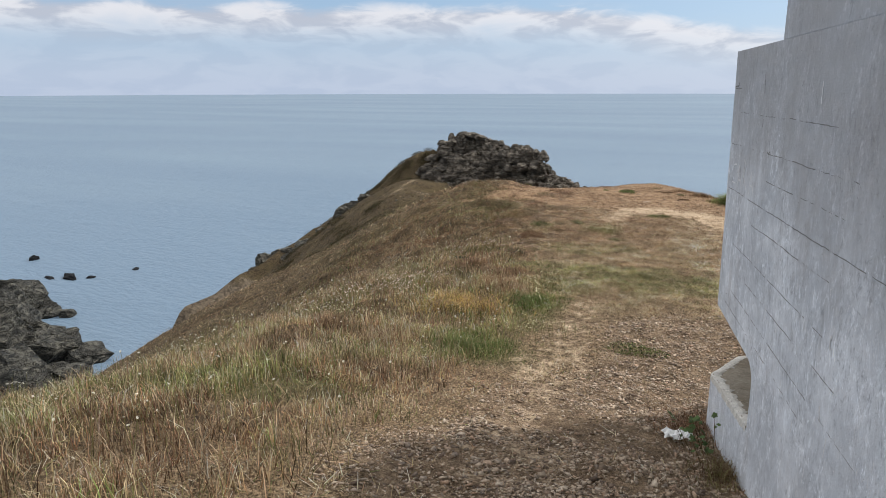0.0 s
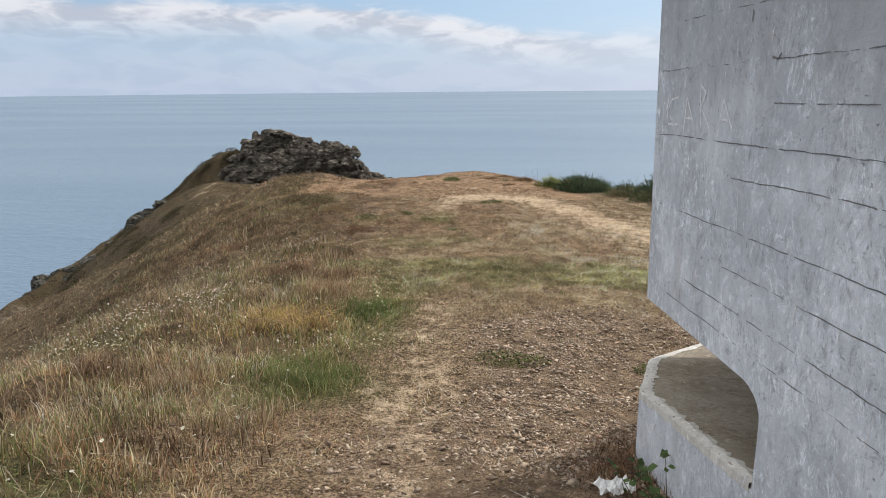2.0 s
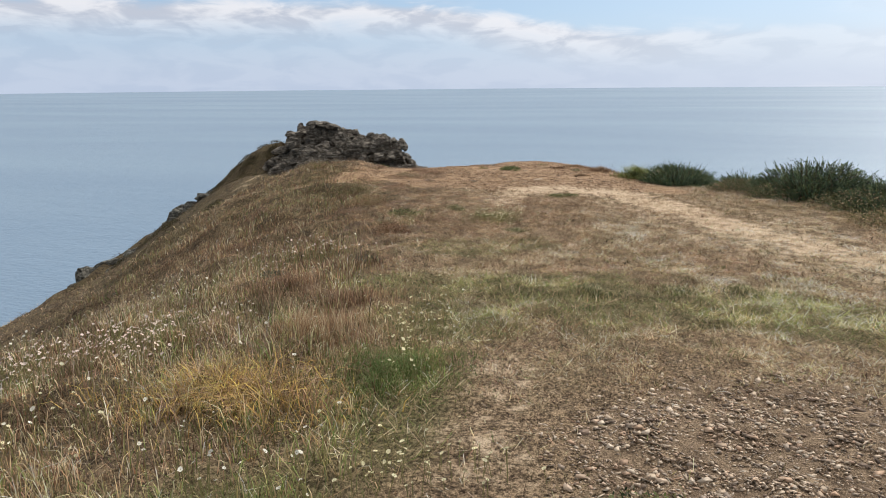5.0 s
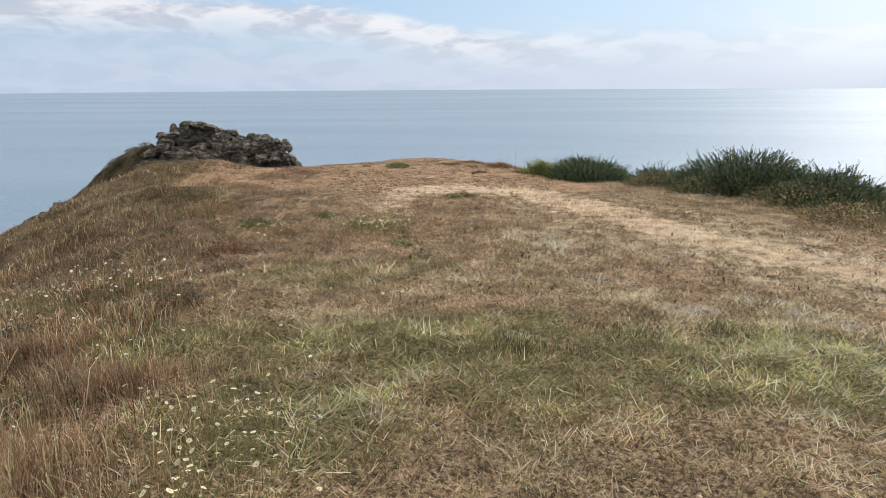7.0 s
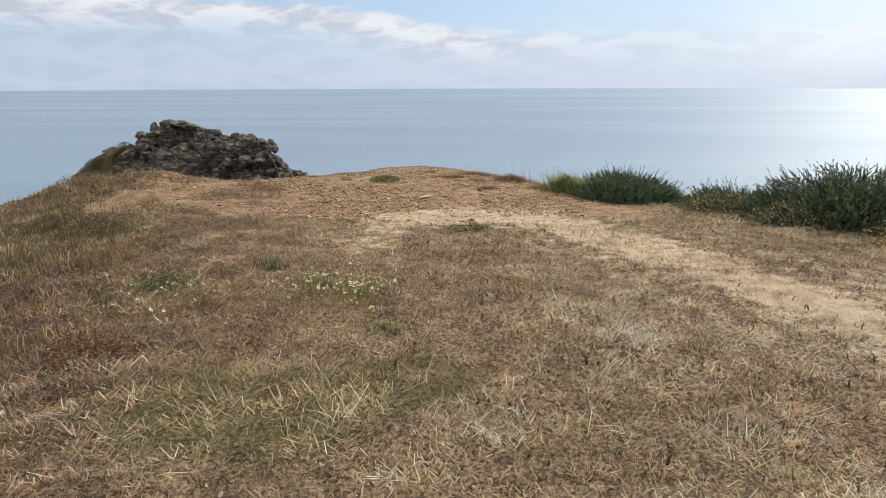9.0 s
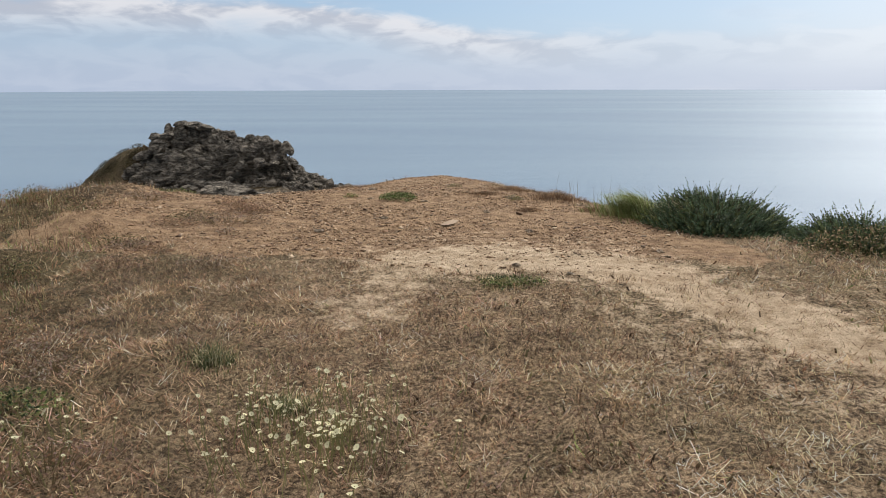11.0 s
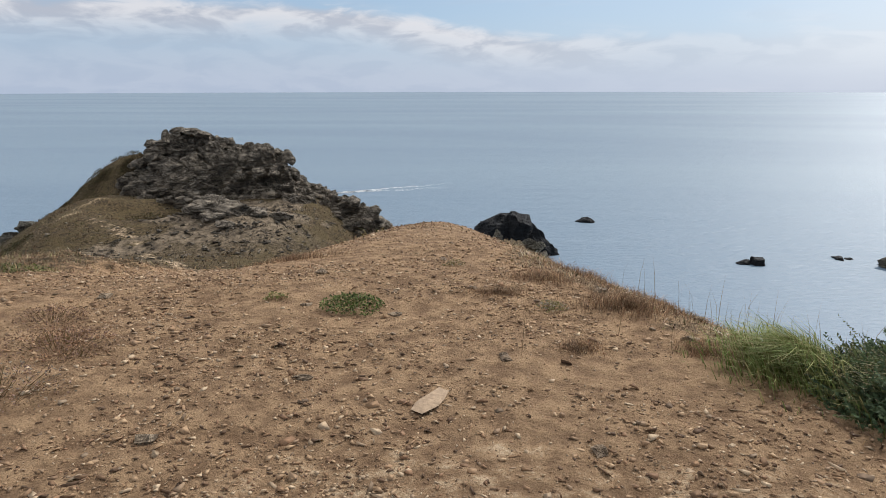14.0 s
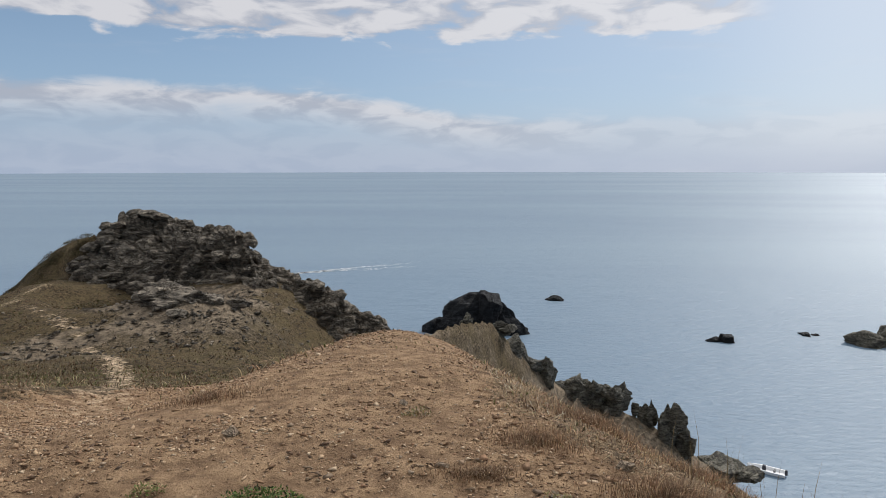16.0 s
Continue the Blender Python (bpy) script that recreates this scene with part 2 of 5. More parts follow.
def blade_material(name, through_light=0.35):
    """Leaves and blades, coloured by the tint that each one carries."""
    m, nt, b = material(name, 0.75, 0.2)
    c = attribute(nt, "tint").outputs["Color"]
    f = tnoise(nt, where(nt), 3.0, 3, 0.5)
    col = mixc(nt, 1.0, c, mixc(nt, ramp_f(nt, f, 0.3, 0.7), (0.78, 0.78, 0.78), (1.15, 1.12, 1.05)), "MULTIPLY")
    nt.links.new(col, b.inputs["Base Color"])
    t = nt.nodes.new("ShaderNodeBsdfTranslucent")
    nt.links.new(col, t.inputs["Color"])
    mix = nt.nodes.new("ShaderNodeMixShader")
    mix.inputs[0].default_value = through_light
    nt.links.new(b.outputs[0], mix.inputs[1]), nt.links.new(t.outputs[0], mix.inputs[2])
    nt.links.new(mix.outputs[0], nt.nodes["Material Output"].inputs["Surface"])
    return m


def sea_material():
    m, nt, b = material("sea water", 0.16, 0.5)
    b.inputs["IOR"].default_value = 1.333
    p = where(nt)
    swell = tnoise(nt, mapped(nt, p, (0.035, 0.11, 0.1), (0, 0, 0.25)), 1.0, 5, 0.6, 0.5)
    chop = tnoise(nt, mapped(nt, p, (0.35, 0.9, 0.5), (0, 0, 0.25)), 1.0, 5, 0.65, 0.3)
    slick = tnoise(nt, mapped(nt, p, (0.0012, 0.006, 0.01), (0, 0, 0.1)), 1.0, 5, 0.55, 0.7)
    col = mixc(nt, ramp_f(nt, slick, 0.35, 0.7), (0.150, 0.218, 0.292), (0.178, 0.248, 0.317))
    nt.links.new(col, b.inputs["Base Color"])
    nt.links.new(ramp_f(nt, slick, 0.3, 0.7, 0.50, 0.47), b.inputs["Roughness"])
    h = fm(nt, "ADD", fm(nt, "MULTIPLY", swell, 0.8), fm(nt, "MULTIPLY", chop, 0.6))
    nt.links.new(bumped(nt, h, 0.75, 0.9), b.inputs["Normal"])
    return m


GROUND = tinted_ground()
CRAG = rock_material("weathered schist", (0.085, 0.072, 0.056), (0.38, 0.32, 0.245), (0.46, 0.41, 0.32))
STACK = rock_material("cliff rock", (0.07, 0.065, 0.055), (0.25, 0.23, 0.18), (0.28, 0.27, 0.17))
WET = rock_material("dark wet rock", (0.008, 0.009, 0.011), (0.026, 0.028, 0.032), (0.038, 0.038, 0.036), 0.6, True)
SHORE = rock_material("shore rock", (0.03, 0.032, 0.032), (0.17, 0.16, 0.13), (0.22, 0.20, 0.12), 0.5)
CONCRETE = concrete_material("board-marked concrete", (0.53, 0.56, 0.60), (0.79, 0.82, 0.86), (0.42, 0.40, 0.385))
SILL = concrete_material("earth-stained sill, brown inner wall", (0.23, 0.19, 0.14), (0.40, 0.355, 0.285), (0.18, 0.13, 0.085))
LIP = concrete_material("bare pale concrete", (0.60, 0.575, 0.52), (0.72, 0.70, 0.65), (0.48, 0.43, 0.36))
CHALK = plain("chalk scratch", (0.80, 0.81, 0.82), 0.95, 0.1, 0.25, 60)
STONE = rock_material("loose stone", (0.26, 0.185, 0.12), (0.46, 0.36, 0.25), (0.48, 0.41, 0.31), 5.0)
SEA = sea_material()
BLADE = blade_material("grass blades", 0.28)
LEAF = blade_material("shrub leaves", 0.2)


# ---- mesh helpers ----
def part(name, bm, mat, parent=None, label=""):
    me = bpy.data.meshes.new(name)
    if isinstance(bm, bmesh.types.BMesh):
        bm.to_mesh(me)
        bm.free()
    else:
        me.from_pydata(*bm)
    me.materials.append(mat)
    ob = new(name, me)
    if parent is not None:
        ob.parent = parent
    return tagged(ob, label)


def shaded(ob, on=True):
    ob.data.polygons.foreach_set("use_smooth", [on] * len(ob.data.polygons))
    return ob


def big_mesh(name, verts, loops, sizes, mat, tint=None, parent=None):
    """A mesh from arrays: places, corner indices, corners of each face, and a colour for each place."""
    me = bpy.data.meshes.new(name)
    me.vertices.add(len(verts)), me.loops.add(len(loops)), me.polygons.add(len(sizes))
    me.vertices.foreach_set("co", np.asarray(verts, np.float32).ravel())
    me.loops.foreach_set("vertex_index", np.asarray(loops, np.int32))
    starts = np.concatenate([[0], np.cumsum(sizes)[:-1]]).astype(np.int32)
    me.polygons.foreach_set("loop_start", starts)
    me.update(calc_edges=True)
    me.validate()
    if tint is not None:
        a = me.attributes.new("tint", "FLOAT_COLOR", "POINT")
        a.data.foreach_set("color", np.column_stack([tint, np.ones(len(tint))]).astype(np.float32).ravel())
    me.materials.append(mat)
    ob = new(name, me)
    if parent is not None:
        ob.parent = parent
    return ob


RNG = np.random.RandomState(7)
TABLES = [np.random.RandomState(100 + i).rand(128, 128) for i in range(8)]


def vnoise(x, y, k=0):
    x, y = np.asarray(x, float), np.asarray(y, float)
    xi, yi = np.floor(x).astype(int), np.floor(y).astype(int)
    fx, fy = x - xi, y - yi
    fx, fy = fx * fx * (3 - 2 * fx), fy * fy * (3 - 2 * fy)
    t = TABLES[k % 8]
    a, b = t[xi % 128, yi % 128], t[(xi + 1) % 128, yi % 128]
    c, d = t[xi % 128, (yi + 1) % 128], t[(xi + 1) % 128, (yi + 1) % 128]
    return (a * (1 - fx) + b * fx) * (1 - fy) + (c * (1 - fx) + d * fx) * fy


def fbm(x, y, k=0, octaves=4):
    out, amp, tot = 0, 1.0, 0
    for i in range(octaves):
        out, tot = out + amp * vnoise(x * 2 ** i + 17 * i, y * 2 ** i + 5 * i, k + i), tot + amp
        amp *= 0.55
    return out / tot - 0.5


def smooth01(v, lo, hi):
    t = np.clip((v - lo) / (hi - lo), 0, 1)
    return t * t * (3 - 2 * t)


# ---- the lie of the land ----
SEA_Z = -38.0
KY = np.arange(-70, 130, 0.25)


def along(ys, vs, window=9):
    v = np.interp(KY, ys, vs)
    k = np.hanning(window + 2)[1:-1]
    pad = window // 2
    return np.convolve(np.pad(v, pad, mode="edge"), k / k.sum(), "valid")


CREST = along([-60, 0, 1.2, 2.4, 3.5, 5.3, 7, 9, 12, 18, 22, 24.3, 27, 31.7, 38, 45, 52, 60, 70, 80, 95, 110],
              [5, 1.58, 1.27, 1.0, 0.76, 0.38, 0.15, 0.12, 0, 0, -0.05, -0.5, -1.5, -3.1, -4.9, -6, -5.7, -5.4, -8, -18, -36, -46])
EDGE_L = along([-60, 0, 5, 12.6, 17, 20, 22, 24.5, 27, 32, 38, 45, 52, 60, 68, 90],
               [-3, -3, -3.2, -3.2, -5.5, -7.0, -7.4, -8.2, -9.6, -13, -18.5, -24, -27.5, -31, -33.5, -34])
EDGE_R = along([-60, 9, 12, 14, 17, 19, 21, 23, 27, 32, 38, 45, 52, 60, 68, 90],
               [9, 7.5, 6, 5, 3.4, 0.9, -1.2, -2.2, -3.6, -6.6, -9.5, -13.5, -16, -17, -17, -17])


def spur(x, y):
    """The shoulder that runs out to the right behind the crag."""
    z0 = np.interp(x, [-16, -8, -5, -1.3, 1.7, 4, 8.4, 12, 17, 24, 36, 60], [-9.2, -9.7, -10.5, -12.0, -15.8, -18.4, -22, -23, -26, -31.5, -42, -60])
    yc = np.interp(x, [-15, -8, -5, -1.3, 4, 8.4, 17, 24, 36], [60, 62, 67, 77, 80.5, 85, 85.5, 89, 95])
    return z0 - 0.75 * np.maximum(0, np.abs(y - yc) - 0.6) - 3.0 * np.maximum(0, -16 - x)


def land(x, y, rough=True):
    x, y = np.asarray(x, float), np.asarray(y, float)
    cz, el, er = np.interp(y, KY, CREST), np.interp(y, KY, EDGE_L), np.interp(y, KY, EDGE_R)
    far = smooth01(y, 24, 48)
    ul, ur = np.maximum(el - x, 0), np.maximum(x - er, 0)
    s, b = 0.62, 4.6 * (1 - far) + 2.0 * far
    z = cz - s * (np.sqrt(ul * ul + b * b) - b)
    z = z - 1.0 * (np.sqrt(ur * ur + 4.0) - 2.0)
    z = np.maximum(z, spur(x, y))
    # hump on the seaward side of the turf, low ring round the bare mound
    z = z + 0.16 * np.exp(-((x + 8.1) / 1.1) ** 2 - ((y - 20.6) / 1.3) ** 2)
    z = z + 1.04 * np.exp(-((x + 3.2) / 2.4) ** 2 - ((y - 28.0) / 3.6) ** 2) - 0.38 * np.exp(-((x + 6.2) / 1.3) ** 2 - ((y - 24.6) / 2.2) ** 2)
    # grassy brow that climbs to the crag's shoulder, and the dip in the bank before it
    r, d = ((x + 28.6) * 0.92 - (y - 67.9) * 0.38) / 0.9908, ((x + 28.6) * 0.38 + (y - 67.9) * 0.92) / 0.9908
    brow = np.interp(r, [-66, -40, -22, -15, -12.7, -10.2, -7.4, -4.8, -3.4, -1.5, 3.0], [-38, -22.6, -12.0, -7.7, -6.3, -5.4, -4.35, -3.6, -4.6, -9.0, -60])
    z = np.maximum(z, brow - np.where(d < 0, np.interp(r, [-14, -9, -6], [0.42, 0.85, 1.7]), 0.8) * np.maximum(0, np.abs(d) - 0.5))
    z = z - 0.55 * np.exp(-((x + 15.0) / 3.2) ** 2 - ((y - 19.5) / 6.0) ** 2)
    z = z - 1.3 * smooth01(x, -37, -44) * smooth01(y, 40, 55)
    # hollow under the crag, stony knoll before it
    z = z - 2.4 * np.exp(-((x + 25.0) / 3.6) ** 2 - ((y - 58.2) / 3.8) ** 2) - 1.2 * np.exp(-((x + 18.5) / 4.0) ** 2 - ((y - 58.5) / 3.0) ** 2)
    z = z + 0.35 * np.exp(-((x + 17.6) / 4.4) ** 2 - ((y - 51.0) / 4.0) ** 2) + 0.5 * np.exp(-((x + 18.7) / 1.9) ** 2 - ((y - 52.0) / 1.8) ** 2)
    z = z - 4.0 * np.maximum(0, -20 - z) * (x < -20) - 1.4 * np.maximum(0, -13 - z) * (y < 60) * (x > -20)
    if rough:
        z = z + smooth01(np.interp(y, [0, 10, 16, 22], [-2.9, -3.3, -4.2, -6.4]) - x, 0.0, 1.6) * smooth01(y, 30, 22) * (0.30 * fbm(x / 0.85, y / 0.6, 5, 2) + 0.14 * fbm(x / 0.3, y / 0.3, 7, 2))
        z = z + 0.10 * fbm(x / 1.6, y / 1.6, 0) + 0.035 * fbm(x / 0.3, y / 0.3, 2, 3) * smooth01(y, 60, 20)
        z = z + far * (1.3 * fbm(x / 5, y / 5, 3, 5) + 0.35 * fbm(x / 1.3, y / 1.3, 6, 3))
        z = z + 0.075 * np.abs(fbm(x / 0.55, y / 0.55, 4, 3)) * 2 * smooth01(y, 30, 18) * smooth01(y, 17.8, 16.5)
    return np.maximum(z, -46)


def near_line(x, y, pts):
    best = np.full(np.shape(x), 1e9)
    for (ax, ay), (bx, by) in zip(pts[:-1], pts[1:]):
        t = np.clip(((x - ax) * (bx - ax) + (y - ay) * (by - ay)) / ((bx - ax) ** 2 + (by - ay) ** 2), 0, 1)
        best = np.minimum(best, np.hypot(x - ax - t * (bx - ax), y - ay - t * (by - ay)))
    return best


PATH_R = [(3.6, 10.6), (2.2, 12.4), (1.2, 13.7), (0.3, 15.3), (-0.6, 16.7), (-1.5, 17.7), (-2.6, 17.75)]
PATH_L = [(-2.6, 18.2), (-2.95, 17.2), (-2.85, 16.3)]
PATH_M = [(-2.0, 9.2), (-1.8, 7.6), (-1.7, 6.0), (-1.2, 3.0)]
PATH_F = [(-6.6, 24.4), (-7.7, 27.4), (-12.8, 36.3), (-15.0, 39.8), (-18.3, 44.3), (-20.0, 46.1), (-21.2, 47.5), (-23.3, 49.1), (-26.4, 51.4), (-29.0, 52.4), (-30.5, 57.0), (-31.2, 62.4)]


def zones(x, y):
    """How far the ground is sand, bare soil, stony, green turf or rock at a place."""
    w = 0.9 * fbm(x / 1.3, y / 1.3, 5) + 0.5 * fbm(x / 0.35, y / 0.35, 6, 3)
    sand = smooth01(near_line(x, y, PATH_R) + 0.9 * w, 0.95, 0.15) * np.interp(y, [11, 13, 15, 17.7], [0.46, 0.6, 0.7, 0.72]) + 0.4 * smooth01(np.hypot((x + 2.1) / 1.7, (y - 17.65) / 0.5) + 0.6 * w, 1.3, 0.4)
    sand = np.maximum(sand, 0.42 * smooth01(near_line(x, y, PATH_R) + 1.2 * w, 2.3, 0.7))
    sand = np.maximum(sand, 0.55 * smooth01(near_line(x, y, PATH_L) + w, 0.6, 0.2))
    sand = np.maximum(sand, 0.42 * smooth01(near_line(x, y, PATH_M) + w, 0.7, 0.2))
    sand = np.maximum(sand, np.interp(y, [24, 34, 44, 50, 58], [0.4, 0.5, 0.58, 0.5, 0.42]) * smooth01(near_line(x, y, PATH_F) + 0.4 * w, 0.75, 0.25))
    soil = smooth01(y + 0.9 * w, 17.3, 18.3) * smooth01(x + w, -8.3, -6.4) * smooth01(y - w, 31.0, 29.0)
    soil = soil * smooth01(x - np.interp(y, [17, 19, 21, 23, 26, 31], [1.0, 0.0, -1.0, -1.9, -2.4, -3.2]) - w, 0.5, -0.6)
    stony = smooth01(y + w, 9.6, 8.6) * smooth01(x + 0.8 * w - np.interp(y, [5.3, 6.5, 9.0], [-2.0, -1.5, -1.1]), -0.4, 0.4) * smooth01(y - w, 2.2, 3.4)
    green = 0.0 * x
    for gx, gy, rx, ry in ((0.2, 10.9, 1.7, 0.9), (-1.3, 10.6, 0.8, 0.8), (-2.8, 6.8, 0.75, 0.8), (-2.6, 8.4, 0.5, 1.0), (-2.5, 10.0, 0.7, 0.6),
                           (-2.4, 13.2, 0.6, 0.4), (-1.0, 7.55, 0.4, 0.22), (-3.9, 4.4, 1.0, 0.7), (1.8, 10.6, 1.2, 0.6), (-3.0, 12.9, 0.7, 0.5), (-1.8, 11.2, 1.2, 0.6), (-3.2, 11.1, 0.9, 0.5)):
        green = np.maximum(green, smooth01(np.hypot((x - gx) / rx, (y - gy) / ry) + 0.9 * w, 1.25, 0.55))
    green = np.maximum(green, 0.3 * smooth01(fbm(x / 2.4, y / 2.4, 4), 0.06, 0.22) * smooth01(y, 24, 16))
    rock = smooth01(y, 34, 50) * smooth01(x, -24.5, -21.5) * smooth01(fbm(x / 3.5, y / 3.5, 1) + 0.24 * np.exp(-((x + 18) / 5.5) ** 2 - ((y - 53) / 6) ** 2), 0.08, 0.26)
    z = land(x, y, False)
    rock = np.maximum(rock, smooth01(-z + 3 * w, 15.5, 19.0) * smooth01(y, 5, 25) * 0.9)
    rock = np.maximum(rock, smooth01(-z, 19, 23))
    rock = np.maximum(rock, 0.68 * np.exp(-((x + 16.4) / 4.8) ** 2 - ((y - 50.0) / 6.5) ** 2) + 0.3 * w * smooth01(y, 40, 45) * smooth01(x, -23, -20))
    rock = np.maximum(rock, (0.42 + 0.5 * w) * smooth01(x, -11, -8) * smooth01(y, 58, 61))
    heath = np.maximum(smooth01(y, 25, 32), 0.75 * smooth01(np.interp(y, [0, 6, 10, 14, 17, 20], [-2.4, -2.6, -3.2, -2.6, -3.2, -5.2]) - x + w, 0.0, 1.6))
    return dict(sand=sand, soil=soil, stony=stony, green=green, rock=rock, heath=heath)


def spaced(lo, a, b, hi, fine, grow):
    out = list(np.arange(a, b, fine))
    for start, stop, sign in ((b, hi, 1), (a, lo, -1)):
        v, step, side = start, fine, []
        while (v < stop) if sign > 0 else (v > stop):
            side.append(v)
            step = min(step * grow, 2.2)
            v += sign * step
        out = out + side if sign > 0 else side[:0:-1] + out
    return np.array(sorted(set(np.round(out, 4))))


def build_ground():
    xs, ys = spaced(-95, -9.5, 5.5, 75, 0.12, 1.05), spaced(-60, -0.5, 27, 125, 0.12, 1.03)
    gx, gy = np.meshgrid(xs, ys)
    gz = land(gx, gy)
    ni, nj = gx.shape
    idx = np.arange(ni * nj).reshape(ni, nj)
    quads = np.stack([idx[:-1, :-1], idx[:-1, 1:], idx[1:, 1:], idx[1:, :-1]], -1).reshape(-1, 4)
    ob = big_mesh("ground", np.stack([gx, gy, gz], -1).reshape(-1, 3), quads.ravel(), np.full(len(quads), 4), GROUND)
    for name, v in zones(gx.ravel(), gy.ravel()).items():
        a = ob.data.attributes.new(name, "FLOAT", "POINT")
        a.data.foreach_set("value", np.asarray(v, np.float32))
    shaded(ob)
    tagged(ob, "dry grassy headland with worn sandy paths and bare soil", "ground", kind="structure")


def build_sea():
    rings, spokes = [2.0 * 1.19 ** i for i in range(46)], 96
    rings = [r for r in rings if r < 4900] + [4900]
    verts, faces = [(0, 40, SEA_Z)], []
    for r in rings:
        verts += [(r * math.cos(2 * math.pi * k / spokes), 40 + r * math.sin(2 * math.pi * k / spokes) * 0.99, SEA_Z) for k in range(spokes)]
    faces += [(0, 1 + k, 1 + (k + 1) % spokes) for k in range(spokes)]
    for i in range(len(rings) - 1):
        a, b = 1 + i * spokes, 1 + (i + 1) * spokes
        faces += [(a + k, b + k, b + (k + 1) % spokes, a + (k + 1) % spokes) for k in range(spokes)]
    ob = part("water", (verts, [], faces), SEA)
    tagged(shaded(ob), "calm blue-grey sea reaching to the horizon", "sea", kind="structure")


build_ground()
build_sea()


# ---- the bunker ----
def ring(z, off):
    """The bunker's outline in plan, off metres inside its outer faces."""
    pts = [(2.555, -7.0), (-0.143, 5.55), (0.0, 6.35), (0.7, 7.3), (2.6, 7.7), (4.4, 7.2), (5.2, 5.6), (5.2, -7.0)]
    out = []
    for i, p in enumerate(pts):
        a, b = Vector(pts[i - 1]), Vector(pts[(i + 1) % len(pts)])
        p = Vector(p)
        d1, d2 = (p - a).normalized(), (b - p).normalized()
        n1, n2 = Vector((d1.y, -d1.x)), Vector((d2.y, -d2.x))
        nn = (n1 + n2).normalized()
        q = p + nn * off / max(nn.dot(n1), 0.3)
        out.append((q.x, q.y, z))
    return out


def lofted(levels, close_top=True):
    bm = bmesh.new()
    rows = [[bm.verts.new(v) for v in ring(z, o)] for z, o in levels]
    for a, b in zip(rows[:-1], rows[1:]):
        for i in range(len(a)):
            j = (i + 1) % len(a)
            bm.faces.new((a[i], b[i], b[j], a[j]))
    bm.faces.new(rows[0])
    bm.faces.new(rows[-1][::-1])
    bmesh.ops.recalc_face_normals(bm, faces=bm.faces)
    return bm


def boards(lo, hi, heights, rnd):
    """Levels of a wall cast against boards: each course a little in or out, with a fine groove between."""
    levels, z = [(lo, 0.0)], lo
    for h in heights:
        if z + h > hi - 0.03:
            break
        o = rnd.uniform(0, 0.0012)
        levels += [(z + 0.03, o - 0.015 * (z + 0.03 - 1.45)), (z + h - 0.03, o - 0.015 * (z + h - 1.48)), (z + h, 0.0006 - 0.015 * (z + h - 1.45))]
        z += h
    return levels + [(hi, -0.015 * (hi - 1.45))]


def wall_point(y, z, off=0.0):
    """A place on the long side wall, off metres out from it."""
    off = off + 0.015 * max(0.0, z - 1.45)
    return Vector((1.05 - 0.215 * y - 0.978 * off, y - 0.21 * off, z))


def stroke(bm, pts, w, off=0.0012):
    """A scratched line on the side wall through places given as metres along it and height."""
    for (y0, z0), (y1, z1) in zip(pts[:-1], pts[1:]):
        d = Vector((y1 - y0, z1 - z0))
        s = Vector((-d.y, d.x)).normalized() * w / 2
        q = [bm.verts.new(wall_point(y + k * s.x, z + k * s.y, off)) for y, z, k in ((y0, z0, 1), (y0, z0, -1), (y1, z1, -1), (y1, z1, 1))]
        bm.faces.new(q)


def block(name, corners, z0, z1, mat, parent, bevel=0.012, label=""):
    bm = bmesh.new()
    lo = [bm.verts.new((x, y, z0 if not isinstance(z0, tuple) else z0[i])) for i, (x, y) in enumerate(corners)]
    hi = [bm.verts.new((x, y, z1 if not isinstance(z1, tuple) else z1[i])) for i, (x, y) in enumerate(corners)]
    bm.faces.new(lo[::-1]), bm.faces.new(hi)
    for i in range(len(lo)):
        j = (i + 1) % len(lo)
        bm.faces.new((lo[i], lo[j], hi[j], hi[i]))
    bmesh.ops.recalc_face_normals(bm, faces=bm.faces)
    if bevel:
        bmesh.ops.bevel(bm, geom=bm.edges[:], offset=bevel, segments=2, affect="EDGES", profile=0.5)
    return part(name, bm, mat, parent, label)


